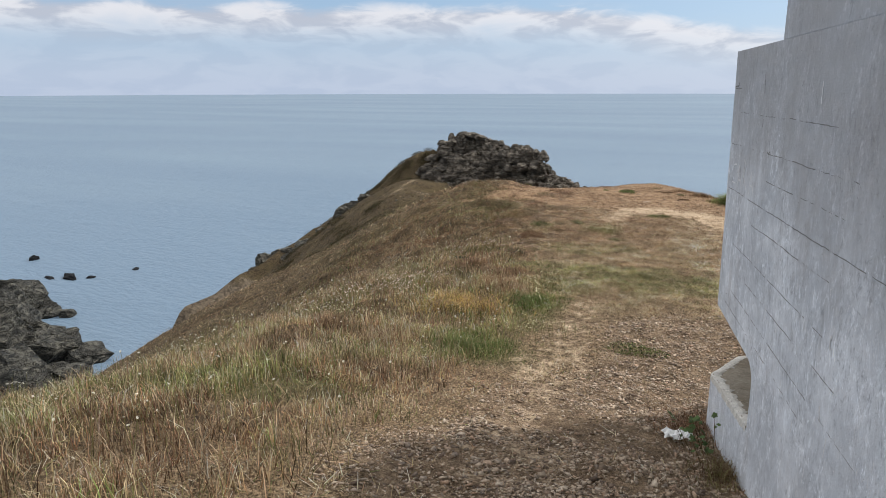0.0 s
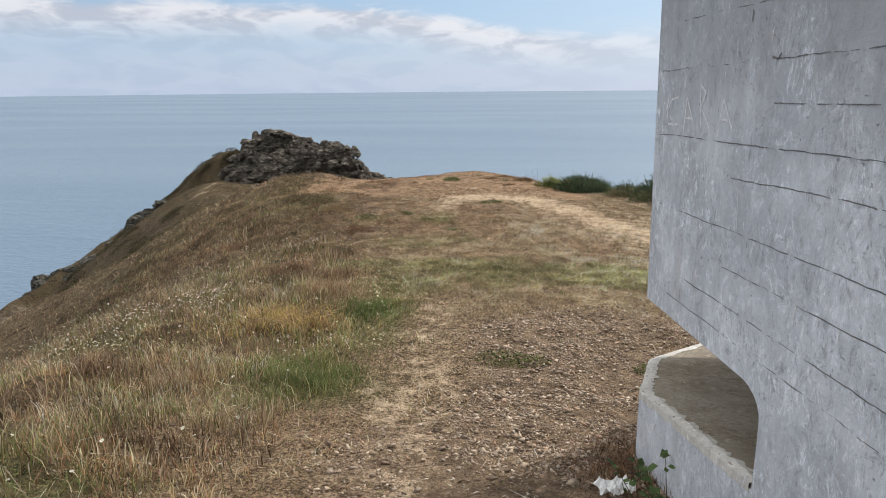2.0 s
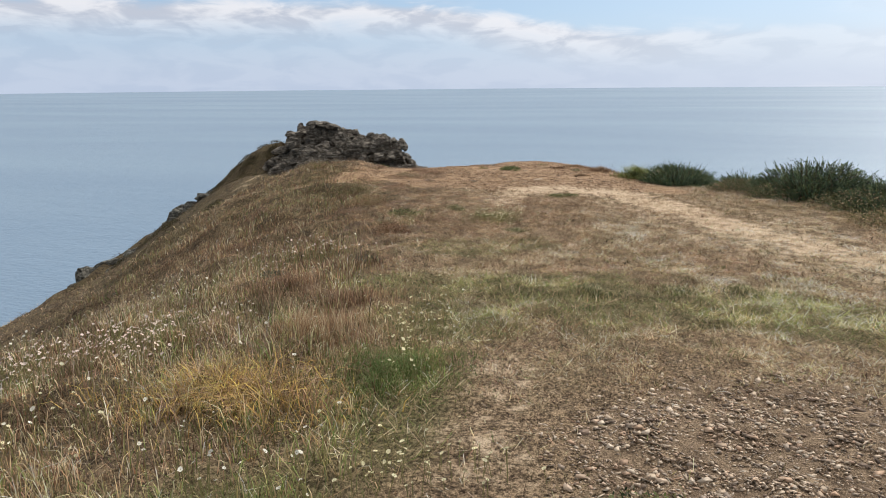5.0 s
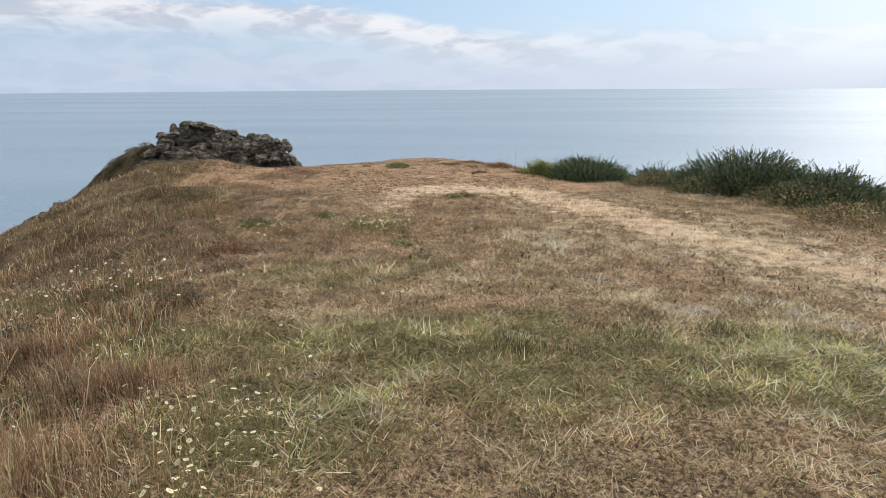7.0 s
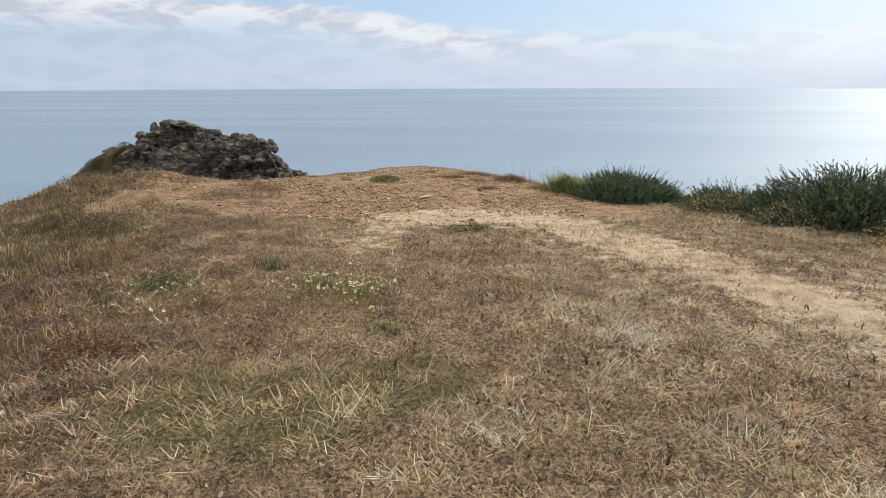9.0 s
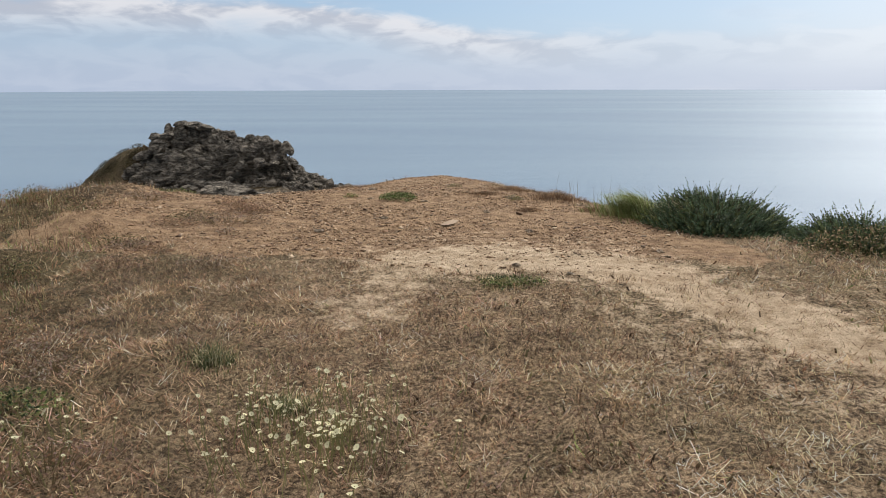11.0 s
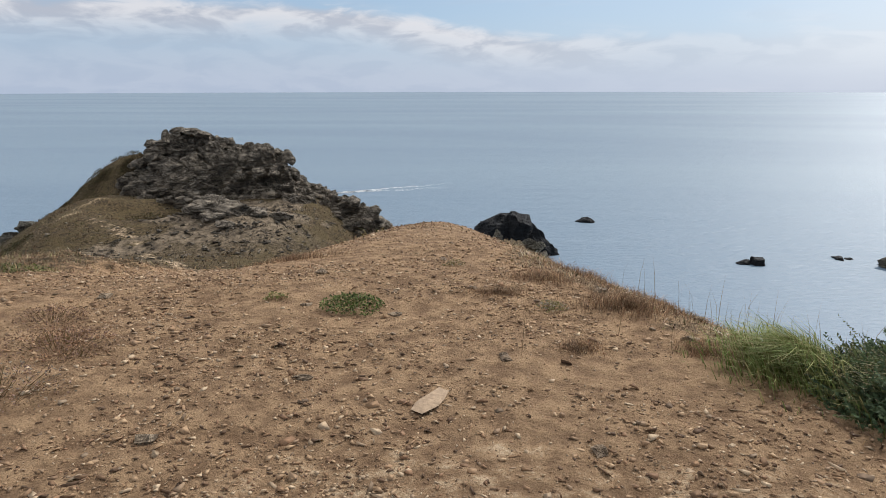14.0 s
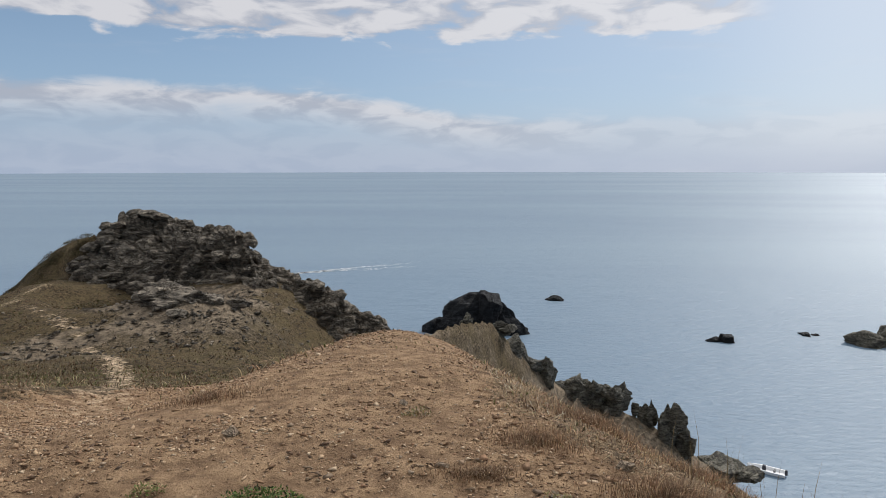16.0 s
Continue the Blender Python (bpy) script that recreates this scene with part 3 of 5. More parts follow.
def build_bunker():
    rnd = random.Random(3)
    base = new("bunker")
    base.location = (0, 0, 0)
    tagged(base, "grey board-marked concrete bunker with a low wide embrasure", "bunker")
    upper = boards(1.45, 3.39, [0.13, 0.19, 0.165, 0.15, 0.155, 0.17, 0.15, 0.16, 0.19, 0.17, 0.15, 0.14], rnd)
    part("upper_wall", lofted(upper), CONCRETE, base)
    # wall behind the embrasure, down to the ground
    side = [(2.553, -7.0), (1.05 - 0.215 * 4.3 + 0.001, 4.3), (1.05 - 0.215 * 4.3 + 0.3, 4.36), (1.4, 4.36), (5.2, 4.36), (5.2, -7.0)]
    block("lower_wall", side, -0.6, 1.452, CONCRETE, base, 0.0)
    # rounded haunch where the jamb meets the soffit
    bm = bmesh.new()
    prof = [(4.3, 1.455), (4.46, 1.455)] + [(4.46 - 0.16 * math.sin(a), 1.33 + 0.12 * math.cos(a)) for a in np.linspace(0.1, math.pi / 2, 6)] + [(4.3, 1.25)]
    front, back = [bm.verts.new(wall_point(y, z, 0.0)) for y, z in prof], [bm.verts.new(wall_point(y, z, -1.2)) for y, z in prof]
    bm.faces.new(front), bm.faces.new(back[::-1])
    for i in range(len(prof)):
        j = (i + 1) % len(prof)
        bm.faces.new((front[i], back[i], back[j], front[j]))
    bmesh.ops.recalc_face_normals(bm, faces=bm.faces)
    part("haunch", bm, CONCRETE, base)
    # plinth below the opening: level sill that falls towards the front
    out = [(1.05 - 0.215 * 4.3, 4.3), (-0.143, 5.60), (0.05, 6.48), (0.75, 7.35), (2.6, 7.7), (2.6, 4.3)]
    tops = tuple(1.05 - 0.165 * (y - 4.3) for _, y in out)
    block("plinth", out, -0.6, tuple(t - 0.03 for t in tops), CONCRETE, base, 0.0)
    inner = [(1.05 - 0.215 * 4.33 + 0.012, 4.33), (-0.131, 5.59), (0.062, 6.46), (0.76, 7.32), (2.58, 7.66), (2.58, 4.33)]
    tops = tuple(1.05 - 0.165 * (y - 4.3) for _, y in inner)
    block("sill", inner, tuple(t - 0.035 for t in tops), tops, SILL, base, 0.006, "earth-stained sloping sill")
    # worn pale arris along the sill's outer edge
    line = [Vector((1.05 - 0.215 * 4.32 + 0.012, 4.32)), Vector((-0.131, 5.60)), Vector((0.062, 6.46)), Vector((0.70, 7.28))]
    bm, rows, run = bmesh.new(), [], 0.0
    for a, b in zip(line[:-1], line[1:]):
        d = (b - a).normalized()
        n = Vector((d.y, -d.x))
        for t in np.arange(0, (b - a).length, 0.022):
            p, u = a + d * t, run + t
            w = 0.055 + 0.05 * float(fbm(u / 0.3, 0.0, 1)) + 0.07 * float(fbm(u / 0.03, 3.0, 2))
            w, o = max(w, 0.018), 0.016 * float(fbm(u / 0.07, 7.0, 3))
            row = []
            for k, (off, lift) in enumerate(((-0.016 + o, -0.045), (-0.013 + o, -0.004), (0.5 * w, 0.007), (w, 0.003), (w + 0.004, -0.02))):
                q = p + n * off
                row.append(bm.verts.new((q.x, q.y, 1.05 - 0.165 * (q.y - 4.3) + lift + 0.006 * float(fbm(u / 0.03, k * 2.0, 4)))))
            rows.append(row)
        run += (b - a).length
    for a, b in zip(rows[:-1], rows[1:]):
        for k in range(4):
            bm.faces.new((a[k], a[k + 1], b[k + 1], b[k]))
    bmesh.ops.recalc_face_normals(bm, faces=bm.faces)
    part("sill_edge", bm, LIP, base, "bare pale crumbled edge")
    # core set back inside the opening, in the sill's darker brown concrete
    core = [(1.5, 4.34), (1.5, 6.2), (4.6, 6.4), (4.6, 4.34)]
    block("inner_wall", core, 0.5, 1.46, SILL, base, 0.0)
    roof = [(1.05 - 0.215 * 4.45, 4.45), (2.2, 4.85), (4.9, 4.6), (4.9, -6.6), (2.47, -6.6)]
    block("roof_block", roof, 3.388, 4.7, CONCRETE, base, 0.015)
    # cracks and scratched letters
    dark = plain("crack dirt and joint shade", (0.19, 0.185, 0.18))
    for pts in ([(4.644, 3.225), (4.635, 3.16), (4.627, 3.10)], [(4.604, 2.945), (4.606, 2.90)], [(5.52, 3.14), (5.40, 3.145), (5.39, 3.17)], [(4.44, 2.76), (4.40, 2.75), (4.38, 2.77)]):
        bm = bmesh.new()
        stroke(bm, pts, 0.009, 0.0015)
        part("crack", bm, dark, base)
    # painted shade of the grooves between boards, broken where cement has closed over them
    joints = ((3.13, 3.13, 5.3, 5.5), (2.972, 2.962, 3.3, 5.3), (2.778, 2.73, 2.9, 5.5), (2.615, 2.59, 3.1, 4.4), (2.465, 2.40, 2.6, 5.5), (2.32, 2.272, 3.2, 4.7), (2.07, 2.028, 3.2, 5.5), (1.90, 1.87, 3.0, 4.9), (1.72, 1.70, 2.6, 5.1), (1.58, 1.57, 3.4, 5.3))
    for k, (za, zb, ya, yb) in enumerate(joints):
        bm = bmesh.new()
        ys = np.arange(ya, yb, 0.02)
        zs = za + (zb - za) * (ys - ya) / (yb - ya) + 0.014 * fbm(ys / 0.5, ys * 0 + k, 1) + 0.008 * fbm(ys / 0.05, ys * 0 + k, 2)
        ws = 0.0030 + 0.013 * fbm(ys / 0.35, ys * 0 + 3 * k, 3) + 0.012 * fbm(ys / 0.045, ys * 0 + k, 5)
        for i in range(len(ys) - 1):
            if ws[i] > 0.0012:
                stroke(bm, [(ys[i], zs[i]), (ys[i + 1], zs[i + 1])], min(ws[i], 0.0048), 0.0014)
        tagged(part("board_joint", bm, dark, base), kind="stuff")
    letters = (([(5.26, 2.60), (5.345, 2.585), (5.40, 2.525), (5.375, 2.46), (5.25, 2.464)],), ([(5.188, 2.42), (5.165, 2.60), (5.057, 2.447)], [(5.18, 2.50), (5.09, 2.50)]),
               ([(5.0, 2.464), (5.024, 2.66), (4.966, 2.624), (5.009, 2.555), (4.911, 2.466)],), ([(4.827, 2.43), (4.794, 2.60), (4.70, 2.47)], [(4.81, 2.51), (4.74, 2.51)]))
    for strokes in letters:
        bm = bmesh.new()
        for pts in strokes:
            stroke(bm, pts, 0.011, 0.0015)
        part("letter", bm, CHALK, base, "letter scratched pale into the concrete")
    bm = bmesh.new()
    for _ in range(420):
        y, z = rnd.uniform(1.4, 5.3), rnd.uniform(1.5, 3.0)
        if rnd.random() < 0.75:
            y, z = rnd.uniform(2.2, 4.7), rnd.uniform(1.55, 2.3)
        a, l = rnd.gauss(1.5, 0.45), rnd.uniform(0.008, 0.038)
        k = rnd.uniform(-0.5, 0.5)
        stroke(bm, [(y, z), (y + l * math.cos(a), z + l * math.sin(a)), (y + l * math.cos(a) + l * 0.6 * math.cos(a + k), z + l * math.sin(a) + l * 0.6 * math.sin(a + k))], rnd.uniform(0.0012, 0.003), rnd.uniform(0.0008, 0.0016))
    for _ in range(14):
        y, z = rnd.uniform(3.0, 4.4), rnd.uniform(0.95, 1.9)
        stroke(bm, [(y, z), (y + 0.01, z - rnd.uniform(0.05, 0.1))], rnd.uniform(0.005, 0.009))
    for pts, w in (([(3.11, 2.11), (3.10, 2.05)], 0.014), ([(3.09, 2.12), (3.105, 2.09)], 0.01), ([(3.137, 1.775), (3.12, 1.71)], 0.012), ([(3.56, 3.16), (3.56, 3.06)], 0.01), ([(4.61, 2.23), (4.60, 2.04)], 0.004), ([(4.51, 2.16), (4.50, 2.08)], 0.004)):
        stroke(bm, pts, w)
    tagged(part("scuffing", bm, CHALK, base, "pale scratches all over the wall"), kind="stuff")


build_bunker()


# ---- crag, cliffs and rocks ----
def cell_offset(p, scale):
    """A value that is constant over each block of a jointed rock."""
    d, pts = noise.voronoi(Vector(p) * scale)
    q = pts[0]
    return math.sin(q.x * 12.9898 + q.y * 78.233 + q.z * 37.719) * 43758.5453 % 1.0, d[1] - d[0]


def crag_top(r):
    return np.interp(r, [-8, -6.2, -4.8, -3.8, -2.6, -1.0, 0.0, 1.4, 2.6, 5, 7.2, 9.7, 11.1, 11.6, 12.3, 13.5, 15, 16.9, 18.4, 19.4, 20.6, 22.6, 25],
                     [-5.6, -4.7, -3.8, -2.75, -2.25, -1.85, -1.6, -1.75, -1.95, -2.45, -2.7, -2.95, -3.2, -4.3, -5.0, -5.4, -5.55, -5.8, -6.3, -7.1, -7.5, -8.2, -11.5])


CRAG_O, CRAG_R, CRAG_D = Vector((-28.6, 67.9, 0)), Vector((0.92, -0.38, 0)), Vector((-0.45, 0.893, 0))


def crag_foot(r):
    """How far before its top the rock meets the ground."""
    return float(np.interp(r, [-6, -5, -3.6, -2, 0, 3, 8, 11, 12.5, 16, 20, 25], [1.5, 5.0, 8.5, 9.5, 9.0, 6.8, 5.0, 4.6, 5.0, 4.4, 3.2, 2.0]))


def crag_point(r, v):
    """A place on the crag before it is broken up: v runs from the foot up the face (0 to 0.62), over the top and down behind (to 1)."""
    foot, top = crag_foot(r), float(crag_top(r))
    low = CRAG_O + CRAG_R * r - CRAG_D * foot
    zf = min(float(land(low.x, low.y, False)) - 0.7, top - 0.3)
    hollow = math.exp(-((r - 6.8) / 3.3) ** 2)
    if v < 0.62:
        t = v / 0.62
        # lower slabs lean back, the hollow stands steep under a brow, the shoulder rounds over
        up = t ** (0.95 - 0.25 * hollow)
        back = foot * ((1 - hollow) * t ** 1.15 + hollow * (0.5 * smooth01(t, 0.0, 0.22) + 0.04 * t + 0.46 * smooth01(t, 0.66, 1.0)))
        z, d = zf + (top - 0.25 - zf) * up, -foot + back
    else:
        t = (v - 0.62) / 0.38
        z, d = top - 0.25 + 0.25 * math.sin(min(t * 4, 1.57)) - 7.0 * max(0, t - 0.3) ** 1.3, 8.0 * t
    # towards the grass the foot spreads out sideways
    side = -4.2 * float(smooth01(r, 5.0, -4.0)) * (1 - t if v < 0.62 else 0.0)
    p = CRAG_O + CRAG_R * (r + side) + CRAG_D * d
    return Vector((p.x, p.y, z))


def build_crag():
    base = new("rock_outcrop")
    base.location = (0, 0, 0)
    tagged(base, "craggy grey-brown rock outcrop with dark broken face", "rock outcrop")
    rs, vs = np.arange(-5.6, 24.0, 0.17), np.concatenate([np.linspace(0, 0.62, 74), np.linspace(0.63, 1.0, 26)])
    verts = []
    for v in vs:
        for r in rs:
            p = crag_point(r, v)
            e1, e2 = crag_point(r + 0.3, v) - p, crag_point(r, min(v + 0.02, 1.0)) - p
            n = e1.cross(e2)
            n = n.normalized() if n.length > 1e-6 else Vector((0, -1, 0))
            n = n if n.dot(CRAG_D) < 0.2 or n.z > 0 else -n
            # beds that dip to one side, cut by upright joints
            q = Vector((p.x * 0.75 + p.z * 0.45, p.y * 0.75, p.z * 1.35 - p.x * 0.5))
            c1, g1 = cell_offset(q, 0.38)
            c2, g2 = cell_offset(q + Vector((9, 2, 4)), 0.95)
            c3, _ = cell_offset(q + Vector((3, 7, 1)), 2.3)
            calm = float(smooth01(r, -5.6, -2.5)) * (0.35 + 0.65 * float(smooth01(r, 24, 19)))
            brow = 1.0 if v < 0.6 else 0.5
            k = calm * (brow * 0.9 * (c1 - 0.5) + brow * 0.5 * (c2 - 0.5) + 0.2 * (c3 - 0.5)) - calm * 0.5 * math.exp(-g1 / 0.05) - calm * 0.2 * math.exp(-g2 / 0.05)
            k += 0.2 * noise.fractal(p * 0.9, 0.8, 2.0, 4) - 0.15
            verts.append(tuple(p + n * k + Vector((0, 0, 0.22 * (c2 - 0.5) * calm))))
    n, m = len(vs), len(rs)
    faces = [(i * m + j, i * m + j + 1, (i + 1) * m + j + 1, (i + 1) * m + j) for i in range(n - 1) for j in range(m - 1)]
    part("crag_face", (verts, [], faces), CRAG, base)
    rnd = random.Random(11)
    for k in range(26):
        r, v = rnd.uniform(-3.0, 20.5), rnd.uniform(0.04, 0.58)
        s = rnd.uniform(0.22, 0.62) * (0.8 if v > 0.5 else 1.15)
        p = crag_point(r, v)
        rock("boulder", tuple(p), (s * rnd.uniform(0.9, 1.7), s, s * rnd.uniform(0.55, 0.95)), 40 + k, CRAG, base, points=24)
    for k in range(16):
        p = crag_point(rnd.uniform(-5.0, -1.5), rnd.uniform(0.1, 0.55))
        s = rnd.uniform(0.4, 0.8)
        rock("boulder", tuple(p), (s * 1.7, s, s * 0.6), 340 + k, CRAG, base, points=24)
    # knobs along the skyline
    for r, z, sx, sz in ((-3.6, -2.95, 0.8, 0.42), (-0.2, -1.75, 0.9, 0.42), (1.0, -1.8, 1.1, 0.38), (2.2, -1.95, 0.9, 0.3), (5.3, -2.45, 0.5, 0.4), (7.2, -2.65, 0.55, 0.42), (9.3, -2.95, 0.35, 0.38), (10.0, -3.0, 0.4, 0.35), (11.0, -3.4, 0.55, 0.75), (11.4, -4.6, 0.6, 0.6), (14.9, -5.95, 0.45, 0.6), (16.6, -6.2, 0.9, 0.45), (18.2, -6.75, 0.8, 0.5), (20.6, -7.9, 0.5, 0.4)):
        p = CRAG_O + CRAG_R * r
        rock("boulder", (p.x, p.y, z), (sx, sx * 0.9, sz), int(r * 10) + 300, CRAG, base)
    # low outcrop on the knoll before the face
    for k, (x, y, sx, sz) in enumerate(((-18.9, 51.6, 1.5, 0.75), (-17.6, 51.2, 1.2, 0.6), (-19.9, 51.4, 0.9, 0.5), (-18.3, 50.2, 0.9, 0.35), (-16.4, 51.6, 0.9, 0.4), (-15.2, 52.2, 0.8, 0.3), (-17.2, 49.3, 0.7, 0.25))):
        rock("boulder", (x, y, float(land(x, y, False)) + 0.1), (sx, sx * 0.8, sz), 900 + k, CRAG, base, points=34, cuts=3, rough=0.15)


def rock(name, at, size, seed, mat, parent=None, label="", category="", group="", points=30, cuts=2, rough=0.09, turn=None):
    """A broken stone: the hull of scattered points, its faces cut up and roughened."""
    rnd = random.Random(seed)
    bm = bmesh.new()
    for _ in range(points):
        v = Vector((rnd.gauss(0, 1), rnd.gauss(0, 1), rnd.gauss(0, 1))).normalized() * rnd.uniform(0.72, 1.0)
        bm.verts.new(v)
    hull = bmesh.ops.convex_hull(bm, input=bm.verts[:])
    bmesh.ops.delete(bm, geom=[g for g in hull["geom_interior"] if isinstance(g, bmesh.types.BMVert)], context="VERTS")
    if cuts:
        bmesh.ops.subdivide_edges(bm, edges=bm.edges[:], cuts=cuts, use_grid_fill=True)
    a = rnd.uniform(0, 6.28) if turn is None else turn
    ca, sa = math.cos(a), math.sin(a)
    for v in bm.verts:
        q = v.co * 1.0
        k = noise.fractal(q * 1.8 + Vector((seed * 3.1, 0, 0)), 0.8, 2.0, 4) if rough else 0
        c, _ = cell_offset(q + Vector((seed, 0, 0)), 2.2) if rough else (0.5, 0)
        q = q * (1 + rough * k + rough * 1.6 * (c - 0.5))
        q = Vector((q.x * size[0], q.y * size[1], q.z * size[2]))
        v.co = (q.x * ca - q.y * sa, q.x * sa + q.y * ca, q.z)
    ob = part(name, bm, mat, parent, label)
    ob.location = at
    if category:
        tagged(ob, "", category, group)
    return ob


def sea_rock(name, at, parts, mat, seed, label, group=""):
    """Rocks that stand out of the water as one thing: blocks leaning on one another."""
    base = new(name)
    base.location = at
    tagged(base, label, "rock", group)
    for i, (dx, dy, dz, sx, sy, sz) in enumerate(parts):
        rock("block", (dx, dy, dz), (sx, sy, sz), seed + i, mat, base, points=34, cuts=3, rough=0.13)


def build_rocks():
    pin = "grey-brown rock pinnacle on the cliff edge above the sea"
    for i, (x, y, z, w, h) in enumerate(((0.9, 79.8, -16.3, 4.2, 3.2), (4.1, 80.5, -18.1, 2.2, 3.4), (8.4, 85, -21.6, 2.4, 3.0), (11.6, 85.4, -22.4, 3.2, 3.2), (16.7, 85.2, -25.2, 3.0, 5.2), (18.8, 85.6, -27.4, 2.1, 4.4), (24.3, 89.1, -31.3, 6.0, 2.6), (14.4, 85.4, -24.5, 1.8, 3.0), (6.2, 82.6, -20.6, 3.0, 2.6), (10.0, 85.1, -22.6, 2.4, 2.6), (-0.6, 78.2, -13.0, 2.2, 1.2), (-3.4, 72.5, -10.9, 1.0, 0.9))):
        base = new("rock_pinnacle")
        base.location = (x, y, z)
        tagged(base, pin, "rock", "cliff edge rocks")
        rnd = random.Random(60 + i)
        rock("block", (0, 0, h * 0.0), (w * 0.58, w * 0.5, h * 0.78), 500 + 7 * i, STACK, base, points=16, cuts=4, rough=0.16, turn=0.3)
        for k in range(3):
            rock("block", (rnd.uniform(-0.45, 0.45) * w, rnd.uniform(-0.5, 0.2) * w, rnd.uniform(-0.3, 0.45) * h), (w * 0.34, w * 0.34, h * rnd.uniform(0.28, 0.42)), 600 + 10 * i + k, STACK, base, points=16, cuts=3, rough=0.16)
    rnd = random.Random(21)
    for i in range(34):
        x, y = -36.5 - 26.5 * (i + rnd.uniform(-0.4, 0.4)) / 33, 59.0 + rnd.uniform(-0.7, 0.7)
        s = rnd.uniform(0.45, 0.75) * (1.6 if i % 7 in (2, 3) else 1.0) * (1 + 0.5 * i / 33)
        rock("cliff_rock", (x, y, float(land(x, y, False)) - 0.1 * s), (s * 1.5, s * 1.1, s * 0.85), 700 + i, STACK, None, "dark jagged rock at the grassy cliff edge", "rock", "cliff rocks above the cove", points=30, cuts=3, rough=0.15)
    z = SEA_Z
    sea_rock("rock_island", (-3.0, 178, z), [(-0.5, 0, 0, 12.0, 6, 9.0), (2.2, 0, 3.5, 6.5, 5, 8.0), (-4.0, -1, 2.0, 6.5, 5, 7.0), (-9.5, 0, 0, 6.5, 5, 4.4), (6.0, -1, 0.5, 6.5, 5, 6.4)], WET, 800, "dark wet rock islet with a pointed top")
    sea_rock("sea_rock", (20.4, 217, z), [(0, 0, 0, 2.7, 2, 1.7), (-1.8, 0, 0, 2, 1.5, 1.0)], WET, 820, "small dark rock standing out of the sea", "rocks in the sea")
    sea_rock("sea_rock", (53.4, 170.5, z), [(0.6, 0, 0, 2.2, 2, 2.3), (-2.0, 0.5, 0, 2.6, 1.6, 1.1)], WET, 830, "small dark rock standing out of the sea", "rocks in the sea")
    sea_rock("sea_rock", (74.6, 177.5, z), [(0, 0, 0, 2.4, 1.4, 0.8), (2.2, 0, 0, 1.2, 1.0, 0.5)], WET, 840, "low dark rock just out of the sea", "rocks in the sea")
    sea_rock("sea_rock", (91, 168, z), [(-7, 2, 0.5, 5, 4, 3.0), (-1, 2, 1, 4, 4, 4.6), (4, -3, 0.5, 8, 5, 3.4), (14, -2, 1, 9, 6, 5.0)], STACK, 850, "long dark reef of rock in the sea", "rocks in the sea")
    sea_rock("sea_rock", (-159.4, 103.5, z), [(0, 0, 0, 1.5, 1.3, 1.3)], WET, 870, "small dark rock standing out of the sea", "rocks in the sea")
    sea_rock("sea_rock", (-136.2, 96.1, z), [(0, 0, 0, 3.0, 1.5, 1.1), (-4.5, -1.8, 0, 2.6, 1.0, 0.5), (4.2, 2, 0, 1.2, 0.8, 0.5)], WET, 880, "low dark rocks just out of the sea", "rocks in the sea")
    sea_rock("sea_rock", (-128.8, 107.4, z), [(0, 0, 0, 1.2, 0.9, 0.5)], WET, 890, "small dark rock standing out of the sea", "rocks in the sea")
    shore = "green-streaked grey rocks on the shore of the cove"
    sea_rock("shore_rock", (-123.5, 76.0, z), [(0, 0, 2.0, 7, 6, 5.2), (-9, -4, 3, 9, 7, 6.5), (4.5, 2.2, 0, 4.4, 3, 2.6)], SHORE, 900, shore, "shore rocks")
    sea_rock("shore_rock", (-113.0, 78.4, z), [(0, 0, 0, 2.0, 1.8, 1.7), (-3.2, -0.8, 0, 3, 2, 1.9)], SHORE, 910, shore, "shore rocks")
    sea_rock("shore_rock", (-110.0, 66.0, z), [(0, 0, 3, 7, 6, 8.0), (-8, -6, 5, 9, 8, 12), (6, 1, 0.5, 5, 4, 4.5)], SHORE, 920, shore, "shore rocks")
    sea_rock("shore_rock", (-98.0, 63.0, z), [(0, 0, 1, 7, 6, 5.0), (6, 2.6, 0, 5, 4, 2.8), (-6, -5, 3, 8, 8, 8)], SHORE, 930, shore, "shore rocks")
    sea_rock("shore_rock", (-91.0, 52.0, z), [(0, 0, 1, 9, 7, 6.0), (-4, -7, 3, 9, 8, 9), (3, 7, 0, 5, 4, 2.5)], SHORE, 940, shore, "shore rocks")


build_crag()
build_rocks()


# ---- loose stones ----
def stone_templates(n=8):
    out = []
    for i in range(n):
        rnd = random.Random(1000 + i)
        bm = bmesh.new()
        for _ in range(6):
            bm.verts.new(Vector((rnd.gauss(0, 1), rnd.gauss(0, 1), rnd.gauss(0, 1))).normalized() * rnd.uniform(0.65, 1.0))
        hull = bmesh.ops.convex_hull(bm, input=bm.verts[:])
        bmesh.ops.delete(bm, geom=[g for g in hull["geom_interior"] if isinstance(g, bmesh.types.BMVert)], context="VERTS")
        bm.verts.index_update()
        bm.verts.ensure_lookup_table()
        out.append((np.array([v.co for v in bm.verts]), np.array([[v.index for v in f.verts] for f in bm.faces])))
        bm.free()
    return out


TEMPLATES = stone_templates()


